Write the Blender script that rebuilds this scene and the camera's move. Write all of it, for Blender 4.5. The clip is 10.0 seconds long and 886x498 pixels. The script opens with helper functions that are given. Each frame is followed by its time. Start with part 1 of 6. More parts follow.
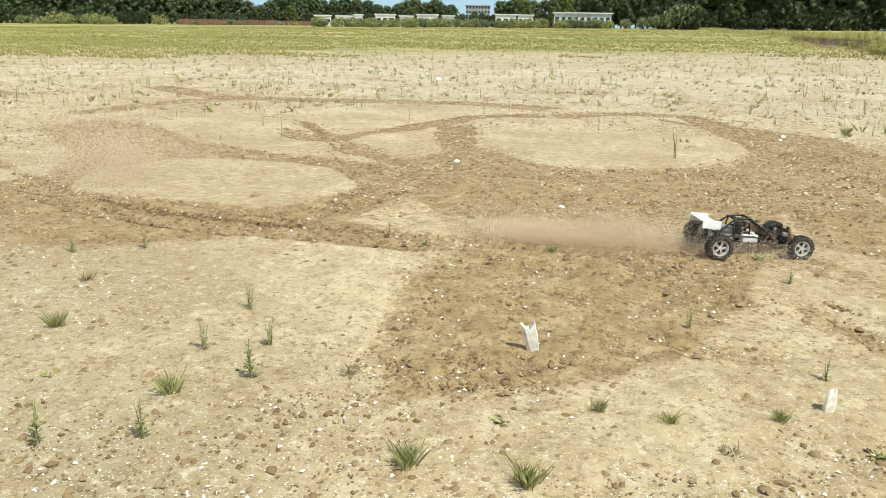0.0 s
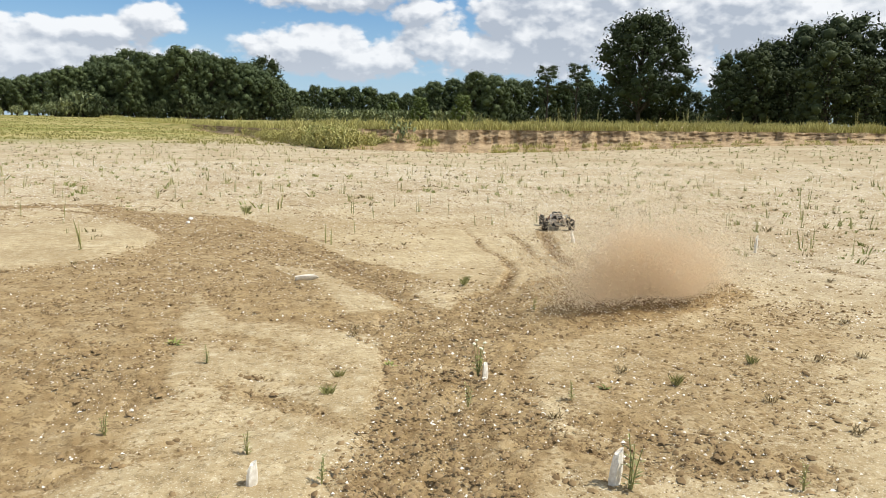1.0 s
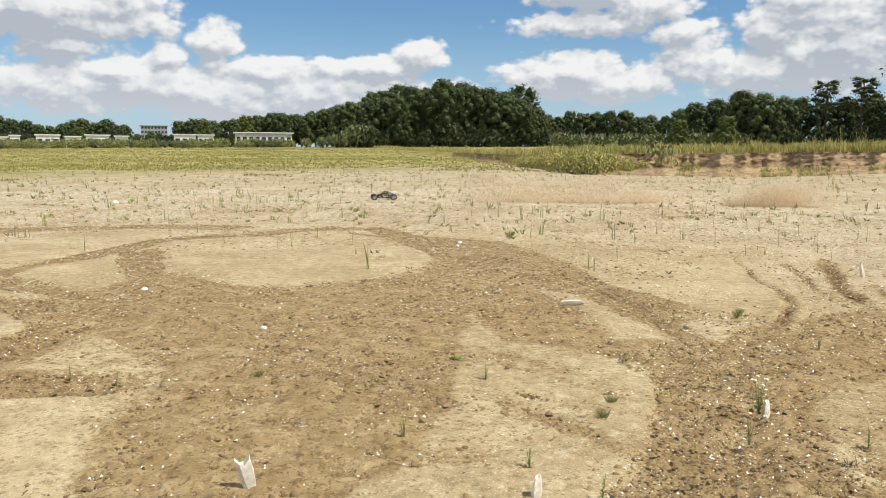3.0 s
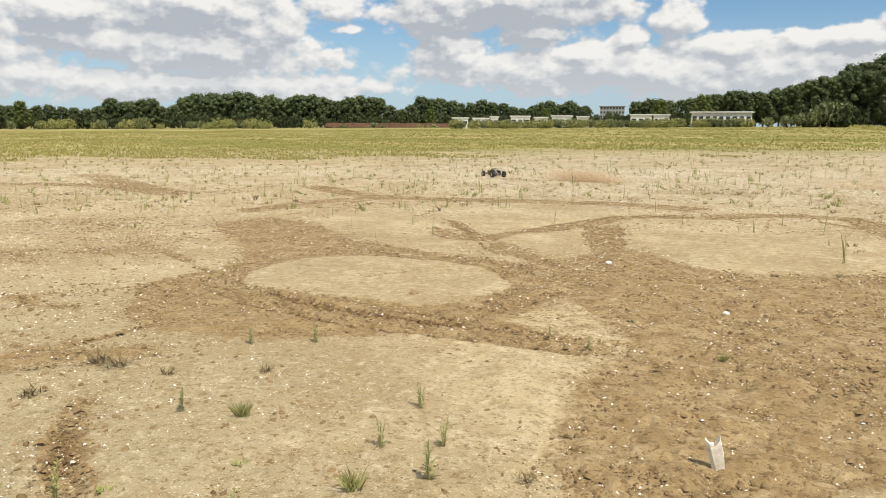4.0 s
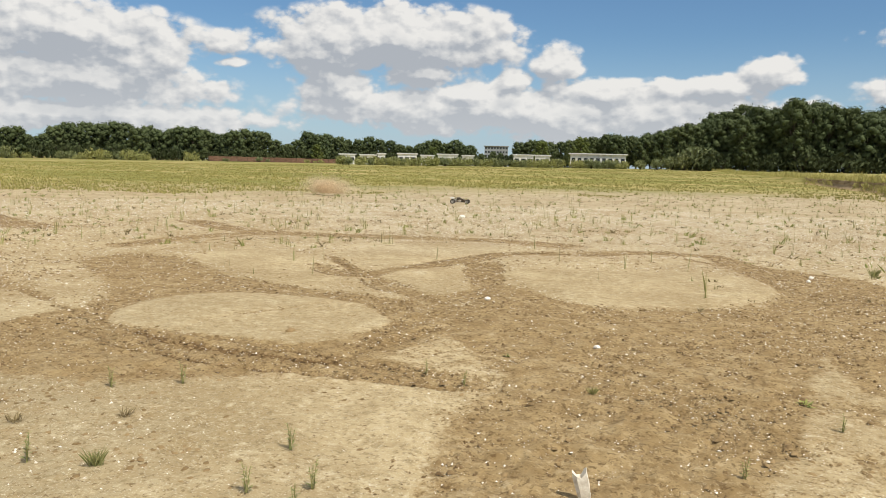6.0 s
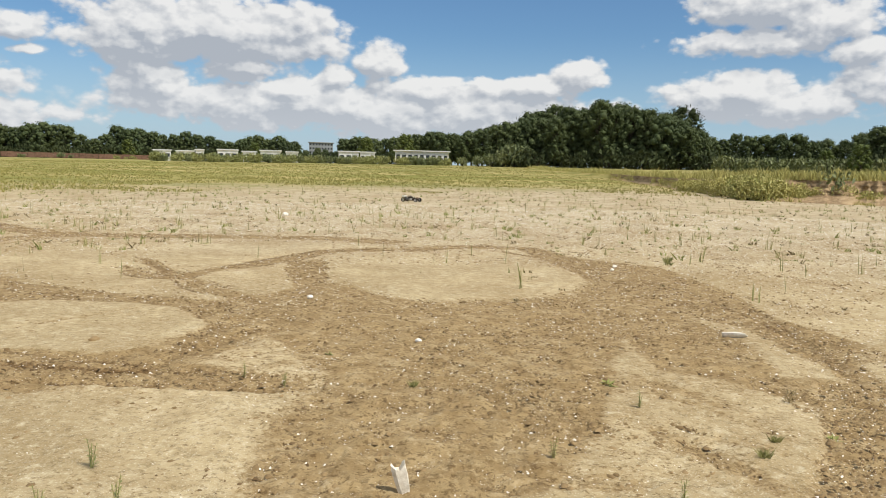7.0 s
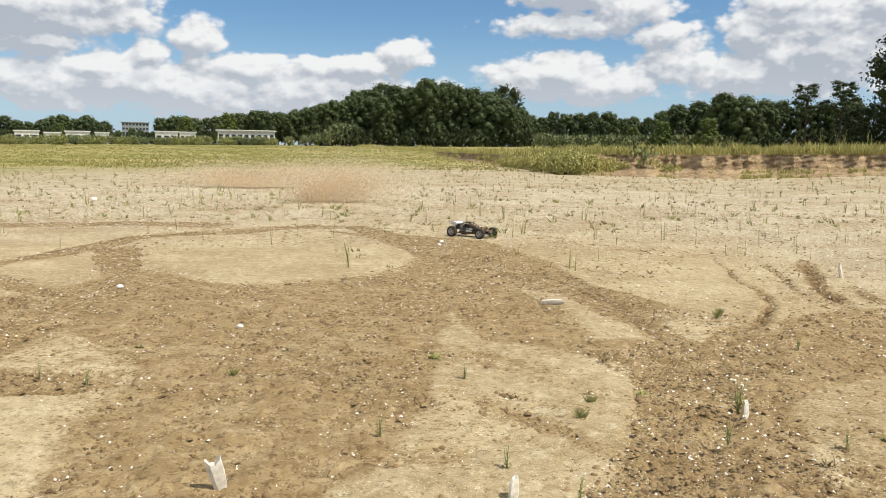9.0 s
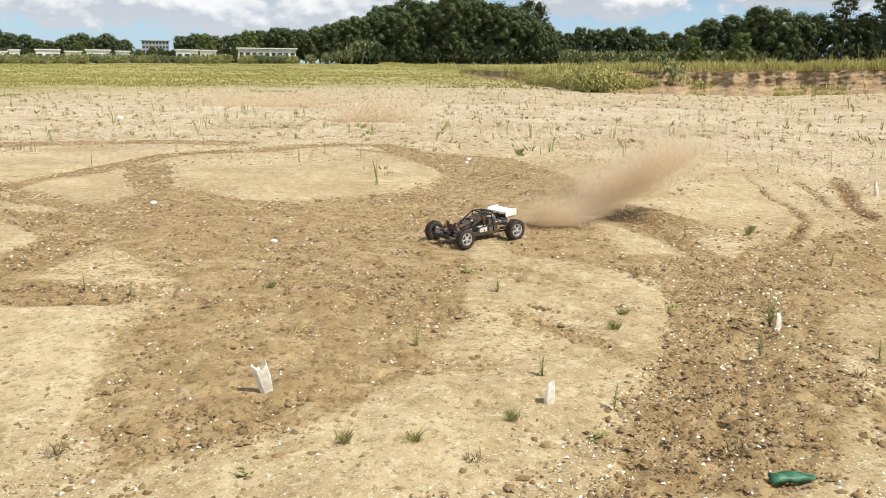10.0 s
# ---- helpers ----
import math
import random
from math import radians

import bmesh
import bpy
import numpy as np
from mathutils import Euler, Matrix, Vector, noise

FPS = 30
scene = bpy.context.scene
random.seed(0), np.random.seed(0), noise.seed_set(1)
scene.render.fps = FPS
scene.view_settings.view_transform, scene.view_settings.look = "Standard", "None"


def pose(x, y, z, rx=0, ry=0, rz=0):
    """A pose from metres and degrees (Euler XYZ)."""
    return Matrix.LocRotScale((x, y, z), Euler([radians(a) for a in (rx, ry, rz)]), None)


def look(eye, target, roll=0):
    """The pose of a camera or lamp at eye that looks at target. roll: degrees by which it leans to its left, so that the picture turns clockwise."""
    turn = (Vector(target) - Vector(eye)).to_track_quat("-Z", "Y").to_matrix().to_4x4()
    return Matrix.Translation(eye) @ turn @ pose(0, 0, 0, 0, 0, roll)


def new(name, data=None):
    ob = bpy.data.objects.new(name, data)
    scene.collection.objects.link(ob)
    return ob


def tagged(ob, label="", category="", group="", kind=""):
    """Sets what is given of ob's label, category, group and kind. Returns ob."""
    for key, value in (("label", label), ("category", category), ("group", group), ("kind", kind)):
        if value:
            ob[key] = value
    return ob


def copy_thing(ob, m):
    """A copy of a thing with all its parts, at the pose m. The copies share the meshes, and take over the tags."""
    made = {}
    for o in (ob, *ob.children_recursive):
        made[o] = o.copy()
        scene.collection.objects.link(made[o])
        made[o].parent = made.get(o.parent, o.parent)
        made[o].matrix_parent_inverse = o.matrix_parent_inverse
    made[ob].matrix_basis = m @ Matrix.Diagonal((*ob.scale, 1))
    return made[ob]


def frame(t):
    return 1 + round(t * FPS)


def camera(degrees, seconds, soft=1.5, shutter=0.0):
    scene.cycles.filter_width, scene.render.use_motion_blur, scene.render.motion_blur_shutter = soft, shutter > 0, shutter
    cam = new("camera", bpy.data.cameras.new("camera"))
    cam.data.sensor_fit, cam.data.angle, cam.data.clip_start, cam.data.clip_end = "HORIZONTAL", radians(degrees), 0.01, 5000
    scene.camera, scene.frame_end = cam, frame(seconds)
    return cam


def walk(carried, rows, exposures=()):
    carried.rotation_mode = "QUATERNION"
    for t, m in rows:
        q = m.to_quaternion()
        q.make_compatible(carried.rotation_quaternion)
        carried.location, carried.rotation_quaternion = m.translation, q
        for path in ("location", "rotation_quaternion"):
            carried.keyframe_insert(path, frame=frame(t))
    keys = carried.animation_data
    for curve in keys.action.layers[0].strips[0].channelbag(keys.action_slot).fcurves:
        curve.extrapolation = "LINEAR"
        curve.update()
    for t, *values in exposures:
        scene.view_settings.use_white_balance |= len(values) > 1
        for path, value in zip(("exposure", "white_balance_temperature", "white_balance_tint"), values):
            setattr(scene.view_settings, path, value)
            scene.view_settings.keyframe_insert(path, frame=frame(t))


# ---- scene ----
# ---- the camera and its way ----
cam = camera(60.0, 10.0, soft=0.85)
PATH = [
    (0, 0.040, -0.023, 1.401, 20.00, -16.18, 1.00),
    (0.1, 0.051, 0.008, 1.411, 11.77, -15.23, 1.94),
    (0.2, 0.095, 0.039, 1.410, 3.44, -14.22, 2.27),
    (0.3, 0.130, 0.057, 1.409, -5.41, -13.26, 2.97),
    (0.4, 0.153, 0.079, 1.412, -11.89, -11.75, 3.38),
    (0.5, 0.172, 0.091, 1.404, -17.11, -10.72, 3.19),
    (1, 0.176, 0.137, 1.391, -21.45, -8.99, 1.52),
    (1.5, 0.170, 0.129, 1.400, -20.51, -8.61, 1.09),
    (2, 0.116, 0.091, 1.394, -17.50, -8.06, 1.51),
    (2.2, 0.099, 0.073, 1.392, -14.94, -8.07, 1.10),
    (3.3, -0.054, -0.020, 1.433, 4.41, -7.36, 0.05),
    (3.5, -0.098, -0.044, 1.430, 10.79, -7.81, -0.44),
    (3.7, -0.148, -0.073, 1.450, 19.01, -8.46, -0.85),
    (3.9, -0.158, -0.111, 1.445, 26.28, -9.00, 0.07),
    (4, -0.146, -0.129, 1.439, 29.97, -9.11, 0.30),
    (4.2, -0.139, -0.138, 1.464, 34.66, -8.98, 0.43),
    (4.5, -0.130, -0.142, 1.440, 35.55, -8.53, 0.84),
    (5, -0.133, -0.128, 1.439, 31.68, -7.65, 1.08),
    (5.5, -0.138, -0.124, 1.450, 29.10, -7.42, 1.22),
    (6, -0.092, -0.080, 1.436, 21.53, -6.27, 1.51),
    (6.2, -0.091, -0.079, 1.438, 17.66, -6.36, 1.70),
    (7.3, -0.016, -0.008, 1.433, 6.66, -5.86, 1.62),
    (7.5, -0.004, 0.026, 1.437, 5.11, -5.56, 1.83),
    (8, 0.040, 0.038, 1.431, -1.63, -5.63, 1.66),
    (8.5, 0.020, 0.057, 1.425, -4.31, -6.38, 1.14),
    (9, 0.028, 0.063, 1.407, -3.93, -7.46, 0.86),
    (9.5, 0.065, 0.083, 1.399, -10.58, -9.06, 0.95),
    (9.7, 0.031, 0.088, 1.386, -11.54, -10.12, 1.36),
    (10, -0.039, 0.040, 1.372, -2.28, -13.41, 0.63),
]
LOOKS = []
for t_, x_, y_, z_, yaw_, pitch_, roll_ in PATH:
    a_, p_ = radians(yaw_), radians(pitch_)
    way_ = Vector((-math.sin(a_) * math.cos(p_), math.cos(a_) * math.cos(p_), math.sin(p_)))
    LOOKS.append((t_, look((x_, y_, z_), Vector((x_, y_, z_)) + way_, roll_)))
EXPOSURES = [(0.0, 0.17, 6120, 3), (0.5, 0.18, 6000, 8), (1.0, 0.05, 6280, 10), (2.0, -0.03, 6500, 10), (3.5, -0.03, 6600, 10), (4.5, -0.07, 6880, 10), (6.0, -0.15, 6750, 10), (7.5, -0.11, 6500, 10), (9.0, -0.03, 6500, 10), (9.5, -0.02, 6500, 10), (10.0, 0.14, 6500, 10)]
walk(cam, LOOKS, EXPOSURES)

# ---- sky, clouds and sun ----
SUN_AZ, SUN_EL = 118.0, 56.0   # compass from +y towards +x, and height


class Nodes:
    """Short hand for building a node tree."""

    def __init__(self, tree):
        self.t = tree

    def n(self, kind, values=()):
        nd = self.t.nodes.new(kind)
        for k, v in dict(values).items():
            self.put(nd, k, v)
        return nd

    def put(self, nd, key, v):
        s = nd.inputs[key]
        if isinstance(v, bpy.types.NodeSocket):
            self.t.links.new(v, s)
        else:
            s.default_value = v

    def math(self, op, a, b=0.0, c=0.0, clamp=False):
        nd = self.t.nodes.new("ShaderNodeMath")
        nd.operation, nd.use_clamp = op, clamp
        for i, v in enumerate((a, b, c)):
            self.put(nd, i, v)
        return nd.outputs[0]

    def vec(self, op, a, b=(0, 0, 0)):
        nd = self.t.nodes.new("ShaderNodeVectorMath")
        nd.operation = op
        self.put(nd, 0, a)
        self.put(nd, 1, b)
        return nd.outputs[1] if op == "LENGTH" else nd.outputs[0]

    def step(self, v, lo, hi, out0=0.0, out1=1.0):
        nd = self.t.nodes.new("ShaderNodeMapRange")
        nd.interpolation_type = "SMOOTHSTEP"
        for i, q in enumerate((v, lo, hi, out0, out1)):
            self.put(nd, i, q)
        return nd.outputs[0]

    def mix(self, f, a, b):
        nd = self.t.nodes.new("ShaderNodeMix")
        nd.data_type = "RGBA"
        self.put(nd, 0, f)
        for i, v in ((6, a), (7, b)):
            self.put(nd, i, (*v, 1.0) if isinstance(v, tuple) and len(v) == 3 else v)
        return nd.outputs[2]

    def noise(self, vec, scale, detail=4.0, rough=0.55, distort=0.0):
        nd = self.t.nodes.new("ShaderNodeTexNoise")
        if vec is not None:
            self.put(nd, "Vector", vec)
        nd.inputs["Scale"].default_value = scale
        nd.inputs["Detail"].default_value = detail
        nd.inputs["Roughness"].default_value = rough
        nd.inputs["Distortion"].default_value = distort
        return nd.outputs[0]


# heaps of cloud: azimuth (to the left), height, half width, half height, all in degrees, and strength
CLOUDS = [
    (66.5, 5.1, 8.8, 3.0, 1.0), (55.3, 7.4, 3.7, 1.1, 1.0), (47.9, 8.0, 6.1, 1.5, 1.1), (42.7, 6.5, 2.4, 1.4, 1.0), (53.4, 5.4, 4.1, 1.0, 0.9),
    (46.2, 4.9, 6.4, 1.3, 1.0), (57.2, 3.1, 2.5, 0.7, 0.8), (49.3, 2.7, 11.1, 0.8, 0.8), (37.3, 8.2, 1.3, 0.5, 0.7), (36.6, 6.9, 0.6, 0.2, 0.5),
    (31.0, 7.5, 2.0, 1.2, 0.9), (25.4, 8.9, 6.6, 1.8, 1.2), (29.4, 5.4, 2.0, 1.1, 0.9), (23.3, 6.5, 2.4, 0.9, 0.9)]
CLOUDS += [
    (16.9, 6.0, 1.2, 0.6, 0.9), (13.7, 7.4, 1.1, 1.0, 0.9), (16.2, 3.9, 11.1, 1.2, 1.0), (20.2, 5.0, 2.4, 0.7, 0.9), (10.3, 5.4, 3.0, 0.7, 0.9),
    (5.3, 5.6, 1.4, 0.7, 0.9), (2.6, 5.7, 2.0, 0.7, 0.9), (-1.0, 6.7, 1.5, 0.9, 1.1), (4.6, 3.9, 6.8, 1.0, 0.9), (-13.2, 11.4, 3.7, 1.1, 1.0),
    (-17.5, 10.0, 2.4, 0.9, 0.9), (-12.1, 8.8, 3.9, 0.7, 0.9), (-19.9, 8.1, 2.0, 0.7, 0.9), (-11.9, 5.3, 3.7, 1.1, 1.0)]
CLOUDS += [
    (-15.5, 4.7, 3.0, 0.9, 0.9), (-20.3, 6.3, 1.7, 1.0, 0.7), (-24.9, 7.9, 1.5, 1.5, 0.9), (-26.5, 9.8, 1.9, 1.2, 0.9), (-24.4, 5.3, 2.4, 1.4, 0.9),
    (-29.3, 7.9, 2.0, 2.0, 0.9), (-27.7, 6.5, 2.0, 1.7, 0.9), (-29.9, 7.0, 4.4, 2.0, 0.9), (-36.6, 7.7, 4.1, 2.4, 0.9), (-42.5, 8.2, 4.1, 2.7, 0.9),
    (-46.4, 7.4, 6.8, 3.4, 0.9), (-32.8, 9.4, 2.0, 0.8, 0.8)]


def cloud_group():
    """Thickness of the cloud in one direction, given as azimuth and height in degrees."""
    g = bpy.data.node_groups.new("cloud_field", "ShaderNodeTree")
    g.interface.new_socket("q", in_out="INPUT", socket_type="NodeSocketVector")
    g.interface.new_socket("d", in_out="OUTPUT", socket_type="NodeSocketFloat")
    N = Nodes(g)
    plain_q = g.nodes.new("NodeGroupInput").outputs[0]
    bend = g.nodes.new("ShaderNodeTexNoise")
    N.put(bend, "Vector", plain_q)
    bend.inputs["Scale"].default_value, bend.inputs["Detail"].default_value = 0.20, 3.0
    q = N.vec("ADD", plain_q, N.vec("MULTIPLY", N.vec("SUBTRACT", bend.outputs["Color"], (0.5, 0.5, 0.5)), (2.4, 1.1, 0)))
    env = None
    for az, el, w, h, s in CLOUDS:
        v = N.vec("MULTIPLY", N.vec("SUBTRACT", q, (az, el, 0)), (0.70 / w, 0.68 / h, 0))
        e = N.math("MULTIPLY_ADD", N.vec("LENGTH", v), -s, s)
        env = e if env is None else N.math("SMOOTH_MAX", env, e, 0.22)
    far = N.math("SUBTRACT", N.noise(q, 0.07, 2.0), 0.42)
    away = N.step(N.vec("LENGTH", N.vec("MULTIPLY", q, (0.011, 0.055, 0))), 1.0, 1.4)
    env = N.math("MAXIMUM", env, N.math("ADD", N.math("MULTIPLY", far, away), N.math("MULTIPLY_ADD", away, 0.9, -0.9)))
    flat = N.vec("MULTIPLY", plain_q, (0.85, 1.25, 1))

    def puffs(scale):
        v = g.nodes.new("ShaderNodeTexVoronoi")
        v.feature = "SMOOTH_F1"
        N.put(v, "Vector", flat)
        v.inputs["Scale"].default_value, v.inputs["Smoothness"].default_value = scale, 0.35
        return N.math("SUBTRACT", 0.45, v.outputs["Distance"])

    lumps = N.math("ADD", N.math("MULTIPLY", puffs(0.30), 0.7), N.math("MULTIPLY", puffs(0.85), 0.62))
    lumps = N.math("ADD", lumps, N.math("MULTIPLY", puffs(2.2), 0.28))
    lumps = N.math("ADD", lumps, N.math("MULTIPLY", N.math("SUBTRACT", N.noise(flat, 0.7, 5.0, 0.5), 0.5), 0.6))
    lumps = N.math("ADD", lumps, N.math("MULTIPLY", N.math("SUBTRACT", N.noise(flat, 3.2, 5.0, 0.62), 0.5), 0.30))
    lumps = N.math("MULTIPLY", lumps, N.step(env, -0.40, 0.05))
    N.put(g.nodes.new("NodeGroupOutput"), 0, N.math("ADD", N.math("MULTIPLY_ADD", N.math("MAXIMUM", env, -0.9), 1.25, 0.25), lumps))
    return g


def build_sky():
    world = bpy.data.worlds.new("sky")
    scene.world = world
    world.use_nodes = True
    tree = world.node_tree
    tree.nodes.clear()
    N = Nodes(tree)
    sky = tree.nodes.new("ShaderNodeTexSky")
    sky.sky_type, sky.sun_disc = "NISHITA", False
    sky.sun_elevation, sky.sun_rotation = radians(SUN_EL), radians(SUN_AZ)
    sky.altitude, sky.air_density, sky.dust_density, sky.ozone_density = 0, 1.0, 0.6, 1.6
    co = tree.nodes.new("ShaderNodeTexCoord").outputs["Generated"]
    sep = tree.nodes.new("ShaderNodeSeparateXYZ")
    N.put(sep, 0, co)
    az = N.math("MULTIPLY", N.math("ARCTAN2", N.math("MULTIPLY", sep.outputs[0], -1.0), sep.outputs[1]), 57.2958)
    el = N.math("MULTIPLY", N.math("ARCSINE", sep.outputs[2]), 57.2958)
    cmb = tree.nodes.new("ShaderNodeCombineXYZ")
    N.put(cmb, 0, az)
    N.put(cmb, 1, el)
    g = cloud_group()

    def field(off):
        nd = tree.nodes.new("ShaderNodeGroup")
        nd.node_tree = g
        N.put(nd, 0, N.vec("ADD", cmb.outputs[0], off))
        return nd.outputs[0]

    d0, d1, d2 = field((0, 0, 0)), field((-0.30, 0.55, 0)), field((-0.5, 1.6, 0))
    cover = N.step(d0, -0.05, 0.36)
    lit = N.math("MULTIPLY_ADD", N.math("SUBTRACT", d0, d1), 1.25, 0.57, clamp=True)
    lit = N.math("SUBTRACT", lit, N.step(d2, 0.2, 1.3, 0.0, 0.55), clamp=True)
    cloud = N.mix(lit, (4.7, 5.1, 5.7), (9.3, 9.3, 9.2))
    cloud = N.mix(N.step(el, 7.0, 1.0, 0.0, 0.35), cloud, (7.4, 7.8, 8.3))
    haze = N.step(el, -1.0, 10.0, 0.6, 0.0)
    blue = N.vec("MULTIPLY", sky.outputs[0], (0.68, 0.92, 1.12))
    base = N.mix(haze, blue, (5.4, 6.9, 8.8))
    colour = N.mix(N.math("MULTIPLY", cover, 0.96), base, cloud)
    bg = tree.nodes.new("ShaderNodeBackground")
    N.put(bg, 0, colour)
    bg.inputs[1].default_value = 0.10
    N.put(tree.nodes.new("ShaderNodeOutputWorld"), 0, bg.outputs[0])


build_sky()
sun = new("sun", bpy.data.lights.new("sun", "SUN"))
sun.data.energy, sun.data.angle, sun.data.color = 4.8, radians(0.6), (1.0, 0.94, 0.84)
sa_, se_ = radians(SUN_AZ), radians(SUN_EL)
sun.matrix_world = look((60 * math.sin(sa_), 60 * math.cos(sa_), 80), (0, 0, 80 - 60 * math.tan(se_)))

# ---- materials ----
def material(name, rough=0.8, metal=0.0, spec=0.3):
    m = bpy.data.materials.new(name)
    m.use_nodes = True
    m.node_tree.nodes.clear()
    N = Nodes(m.node_tree)
    bsdf = m.node_tree.nodes.new("ShaderNodeBsdfPrincipled")
    bsdf.inputs["Roughness"].default_value = rough
    bsdf.inputs["Metallic"].default_value = metal
    bsdf.inputs["Specular IOR Level"].default_value = spec
    out = m.node_tree.nodes.new("ShaderNodeOutputMaterial")
    N.put(out, 0, bsdf.outputs[0])
    N.bsdf, N.mat = bsdf, m
    return N


def bump(N, height, strength=0.4, distance=0.02):
    nd = N.t.nodes.new("ShaderNodeBump")
    nd.inputs["Strength"].default_value, nd.inputs["Distance"].default_value = strength, distance
    N.put(nd, "Height", height)
    N.put(N.bsdf, "Normal", nd.outputs[0])


def coords(N):
    return N.t.nodes.new("ShaderNodeTexCoord").outputs["Object"]


def attribute(N, name):
    nd = N.t.nodes.new("ShaderNodeAttribute")
    nd.attribute_name = name
    return nd.outputs["Fac"]


def plain(name, dark, light, scale=20.0, rough=0.7, metal=0.0, spec=0.3, relief=0.0, islands=False, random_tone=0.0):
    """A two-tone surface with coarse and fine grain; islands: each loose piece has its own tone."""
    N = material(name, rough, metal, spec)
    co = coords(N)
    f = N.math("ADD", N.math("MULTIPLY", N.noise(co, scale, 5.0, 0.6), 0.6), N.math("MULTIPLY", N.noise(co, scale * 0.13, 3.0), 0.4))
    f = N.step(f, 0.33, 0.67)
    if islands:
        f = N.math("ADD", N.math("MULTIPLY", f, 0.35), N.math("MULTIPLY", N.t.nodes.new("ShaderNodeNewGeometry").outputs["Random Per Island"], 0.65))
    if random_tone:
        f = N.math("ADD", N.math("MULTIPLY", f, 1 - random_tone), N.math("MULTIPLY", N.t.nodes.new("ShaderNodeObjectInfo").outputs["Random"], random_tone))
    N.put(N.bsdf, "Base Color", N.mix(f, dark, light))
    if relief:
        bump(N, N.noise(co, scale * 2.5, 6.0, 0.65), relief)
    return N.mat


def ground_material():
    N = material("sandy_ground", 0.95, 0.0, 0.12)
    co = coords(N)
    worn, grass, pale, damp = (attribute(N, k) for k in ("worn", "grass", "pale", "damp"))
    fresh = attribute(N, "fresh")
    crumb = N.noise(co, 95.0, 4.0, 0.75)
    grain = N.noise(co, 34.0, 6.0, 0.72)
    mid = N.noise(co, 5.5, 6.0, 0.66)
    wide = N.noise(co, 0.7, 4.0, 0.58)
    fleck = N.noise(co, 14.0, 5.0, 0.7)
    patch = N.noise(co, 1.9, 6.0, 0.72)
    stain = N.noise(N.vec("ADD", co, (31.0, 7.0, 0.0)), 0.42, 6.0, 0.68)
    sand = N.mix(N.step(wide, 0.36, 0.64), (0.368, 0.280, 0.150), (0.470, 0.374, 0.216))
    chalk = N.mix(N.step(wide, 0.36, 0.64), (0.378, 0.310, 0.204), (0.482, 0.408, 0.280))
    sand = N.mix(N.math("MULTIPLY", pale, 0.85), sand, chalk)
    sand = N.mix(N.step(mid, 0.50, 0.66, 0.0, 0.55), sand, (0.540, 0.445, 0.275))
    sand = N.mix(N.step(mid, 0.48, 0.34, 0.0, 0.50), sand, (0.290, 0.215, 0.110))
    sand = N.mix(N.step(stain, 0.46, 0.62, 0.0, 0.55), sand, (0.300, 0.215, 0.105))
    sand = N.mix(N.math("MULTIPLY", N.math("MULTIPLY", damp, 0.42), N.step(mid, 0.30, 0.55)), sand, (0.290, 0.250, 0.155))
    sand = N.mix(N.step(patch, 0.56, 0.70, 0.0, 0.28), sand, (0.285, 0.210, 0.104))
    sand = N.mix(N.step(patch, 0.42, 0.32, 0.0, 0.5), sand, (0.570, 0.495, 0.335))
    sand = N.mix(N.step(fleck, 0.54, 0.62, 0.0, 0.55), sand, (0.232, 0.176, 0.088))
    sand = N.mix(N.step(fleck, 0.45, 0.36, 0.0, 0.6), sand, (0.560, 0.480, 0.320))
    # dark specks: grains together with their tiny shadows, put into the colour
    sand = N.mix(N.step(grain, 0.54, 0.62, 0.0, 0.7), sand, (0.205, 0.150, 0.074))
    sand = N.mix(N.step(crumb, 0.56, 0.66, 0.0, 0.75), sand, (0.720, 0.675, 0.530))
    dirt = N.mix(N.step(mid, 0.34, 0.64), (0.250, 0.172, 0.080), (0.355, 0.260, 0.130))
    dirt = N.mix(N.step(patch, 0.52, 0.70, 0.0, 0.4), dirt, (0.190, 0.120, 0.050))
    # darker still in the dirt: crumbs and the shadows beside them, as colour
    dirt = N.mix(N.step(grain, 0.52, 0.66, 0.0, 0.7), dirt, (0.125, 0.078, 0.034))
    dirt = N.mix(N.step(fleck, 0.55, 0.64, 0.0, 0.6), dirt, (0.150, 0.094, 0.040))
    dirt = N.mix(N.step(fleck, 0.44, 0.35, 0.0, 0.55), dirt, (0.440, 0.340, 0.190))
    dirt = N.mix(N.step(N.noise(co, 22.0, 4.0, 0.6), 0.55, 0.63, 0.0, 0.75), dirt, (0.115, 0.070, 0.030))
    dirt = N.mix(N.step(crumb, 0.60, 0.70, 0.0, 0.65), dirt, (0.520, 0.430, 0.270))
    ragged = N.math("ADD", N.math("MULTIPLY", N.math("SUBTRACT", N.noise(co, 8.0, 6.0, 0.72), 0.5), 0.8), N.math("MULTIPLY", N.math("SUBTRACT", N.noise(co, 1.7, 6.0, 0.66), 0.5), 0.5))
    ragged = N.math("ADD", ragged, N.math("MULTIPLY", N.math("SUBTRACT", grain, 0.5), 1.1))
    edge = N.math("ADD", worn, ragged)
    much = N.math("MULTIPLY", N.step(edge, 0.24, 0.60), N.step(worn, 0.0, 0.12))
    much = N.math("MULTIPLY", much, N.step(N.noise(co, 3.1, 6.0, 0.7), 0.34, 0.56, 0.6, 1.0))
    soil = N.mix(much, sand, dirt)
    turned = N.math("MULTIPLY", N.step(N.math("ADD", fresh, N.math("MULTIPLY", ragged, 0.9)), 0.30, 0.75), N.step(fresh, 0.0, 0.2, 0.0, 0.92))
    soil = N.mix(turned, soil, N.mix(N.step(grain, 0.42, 0.62), (0.185, 0.115, 0.050), (0.085, 0.050, 0.022)))
    tuft = N.noise(co, 1.2, 6.0, 0.7)
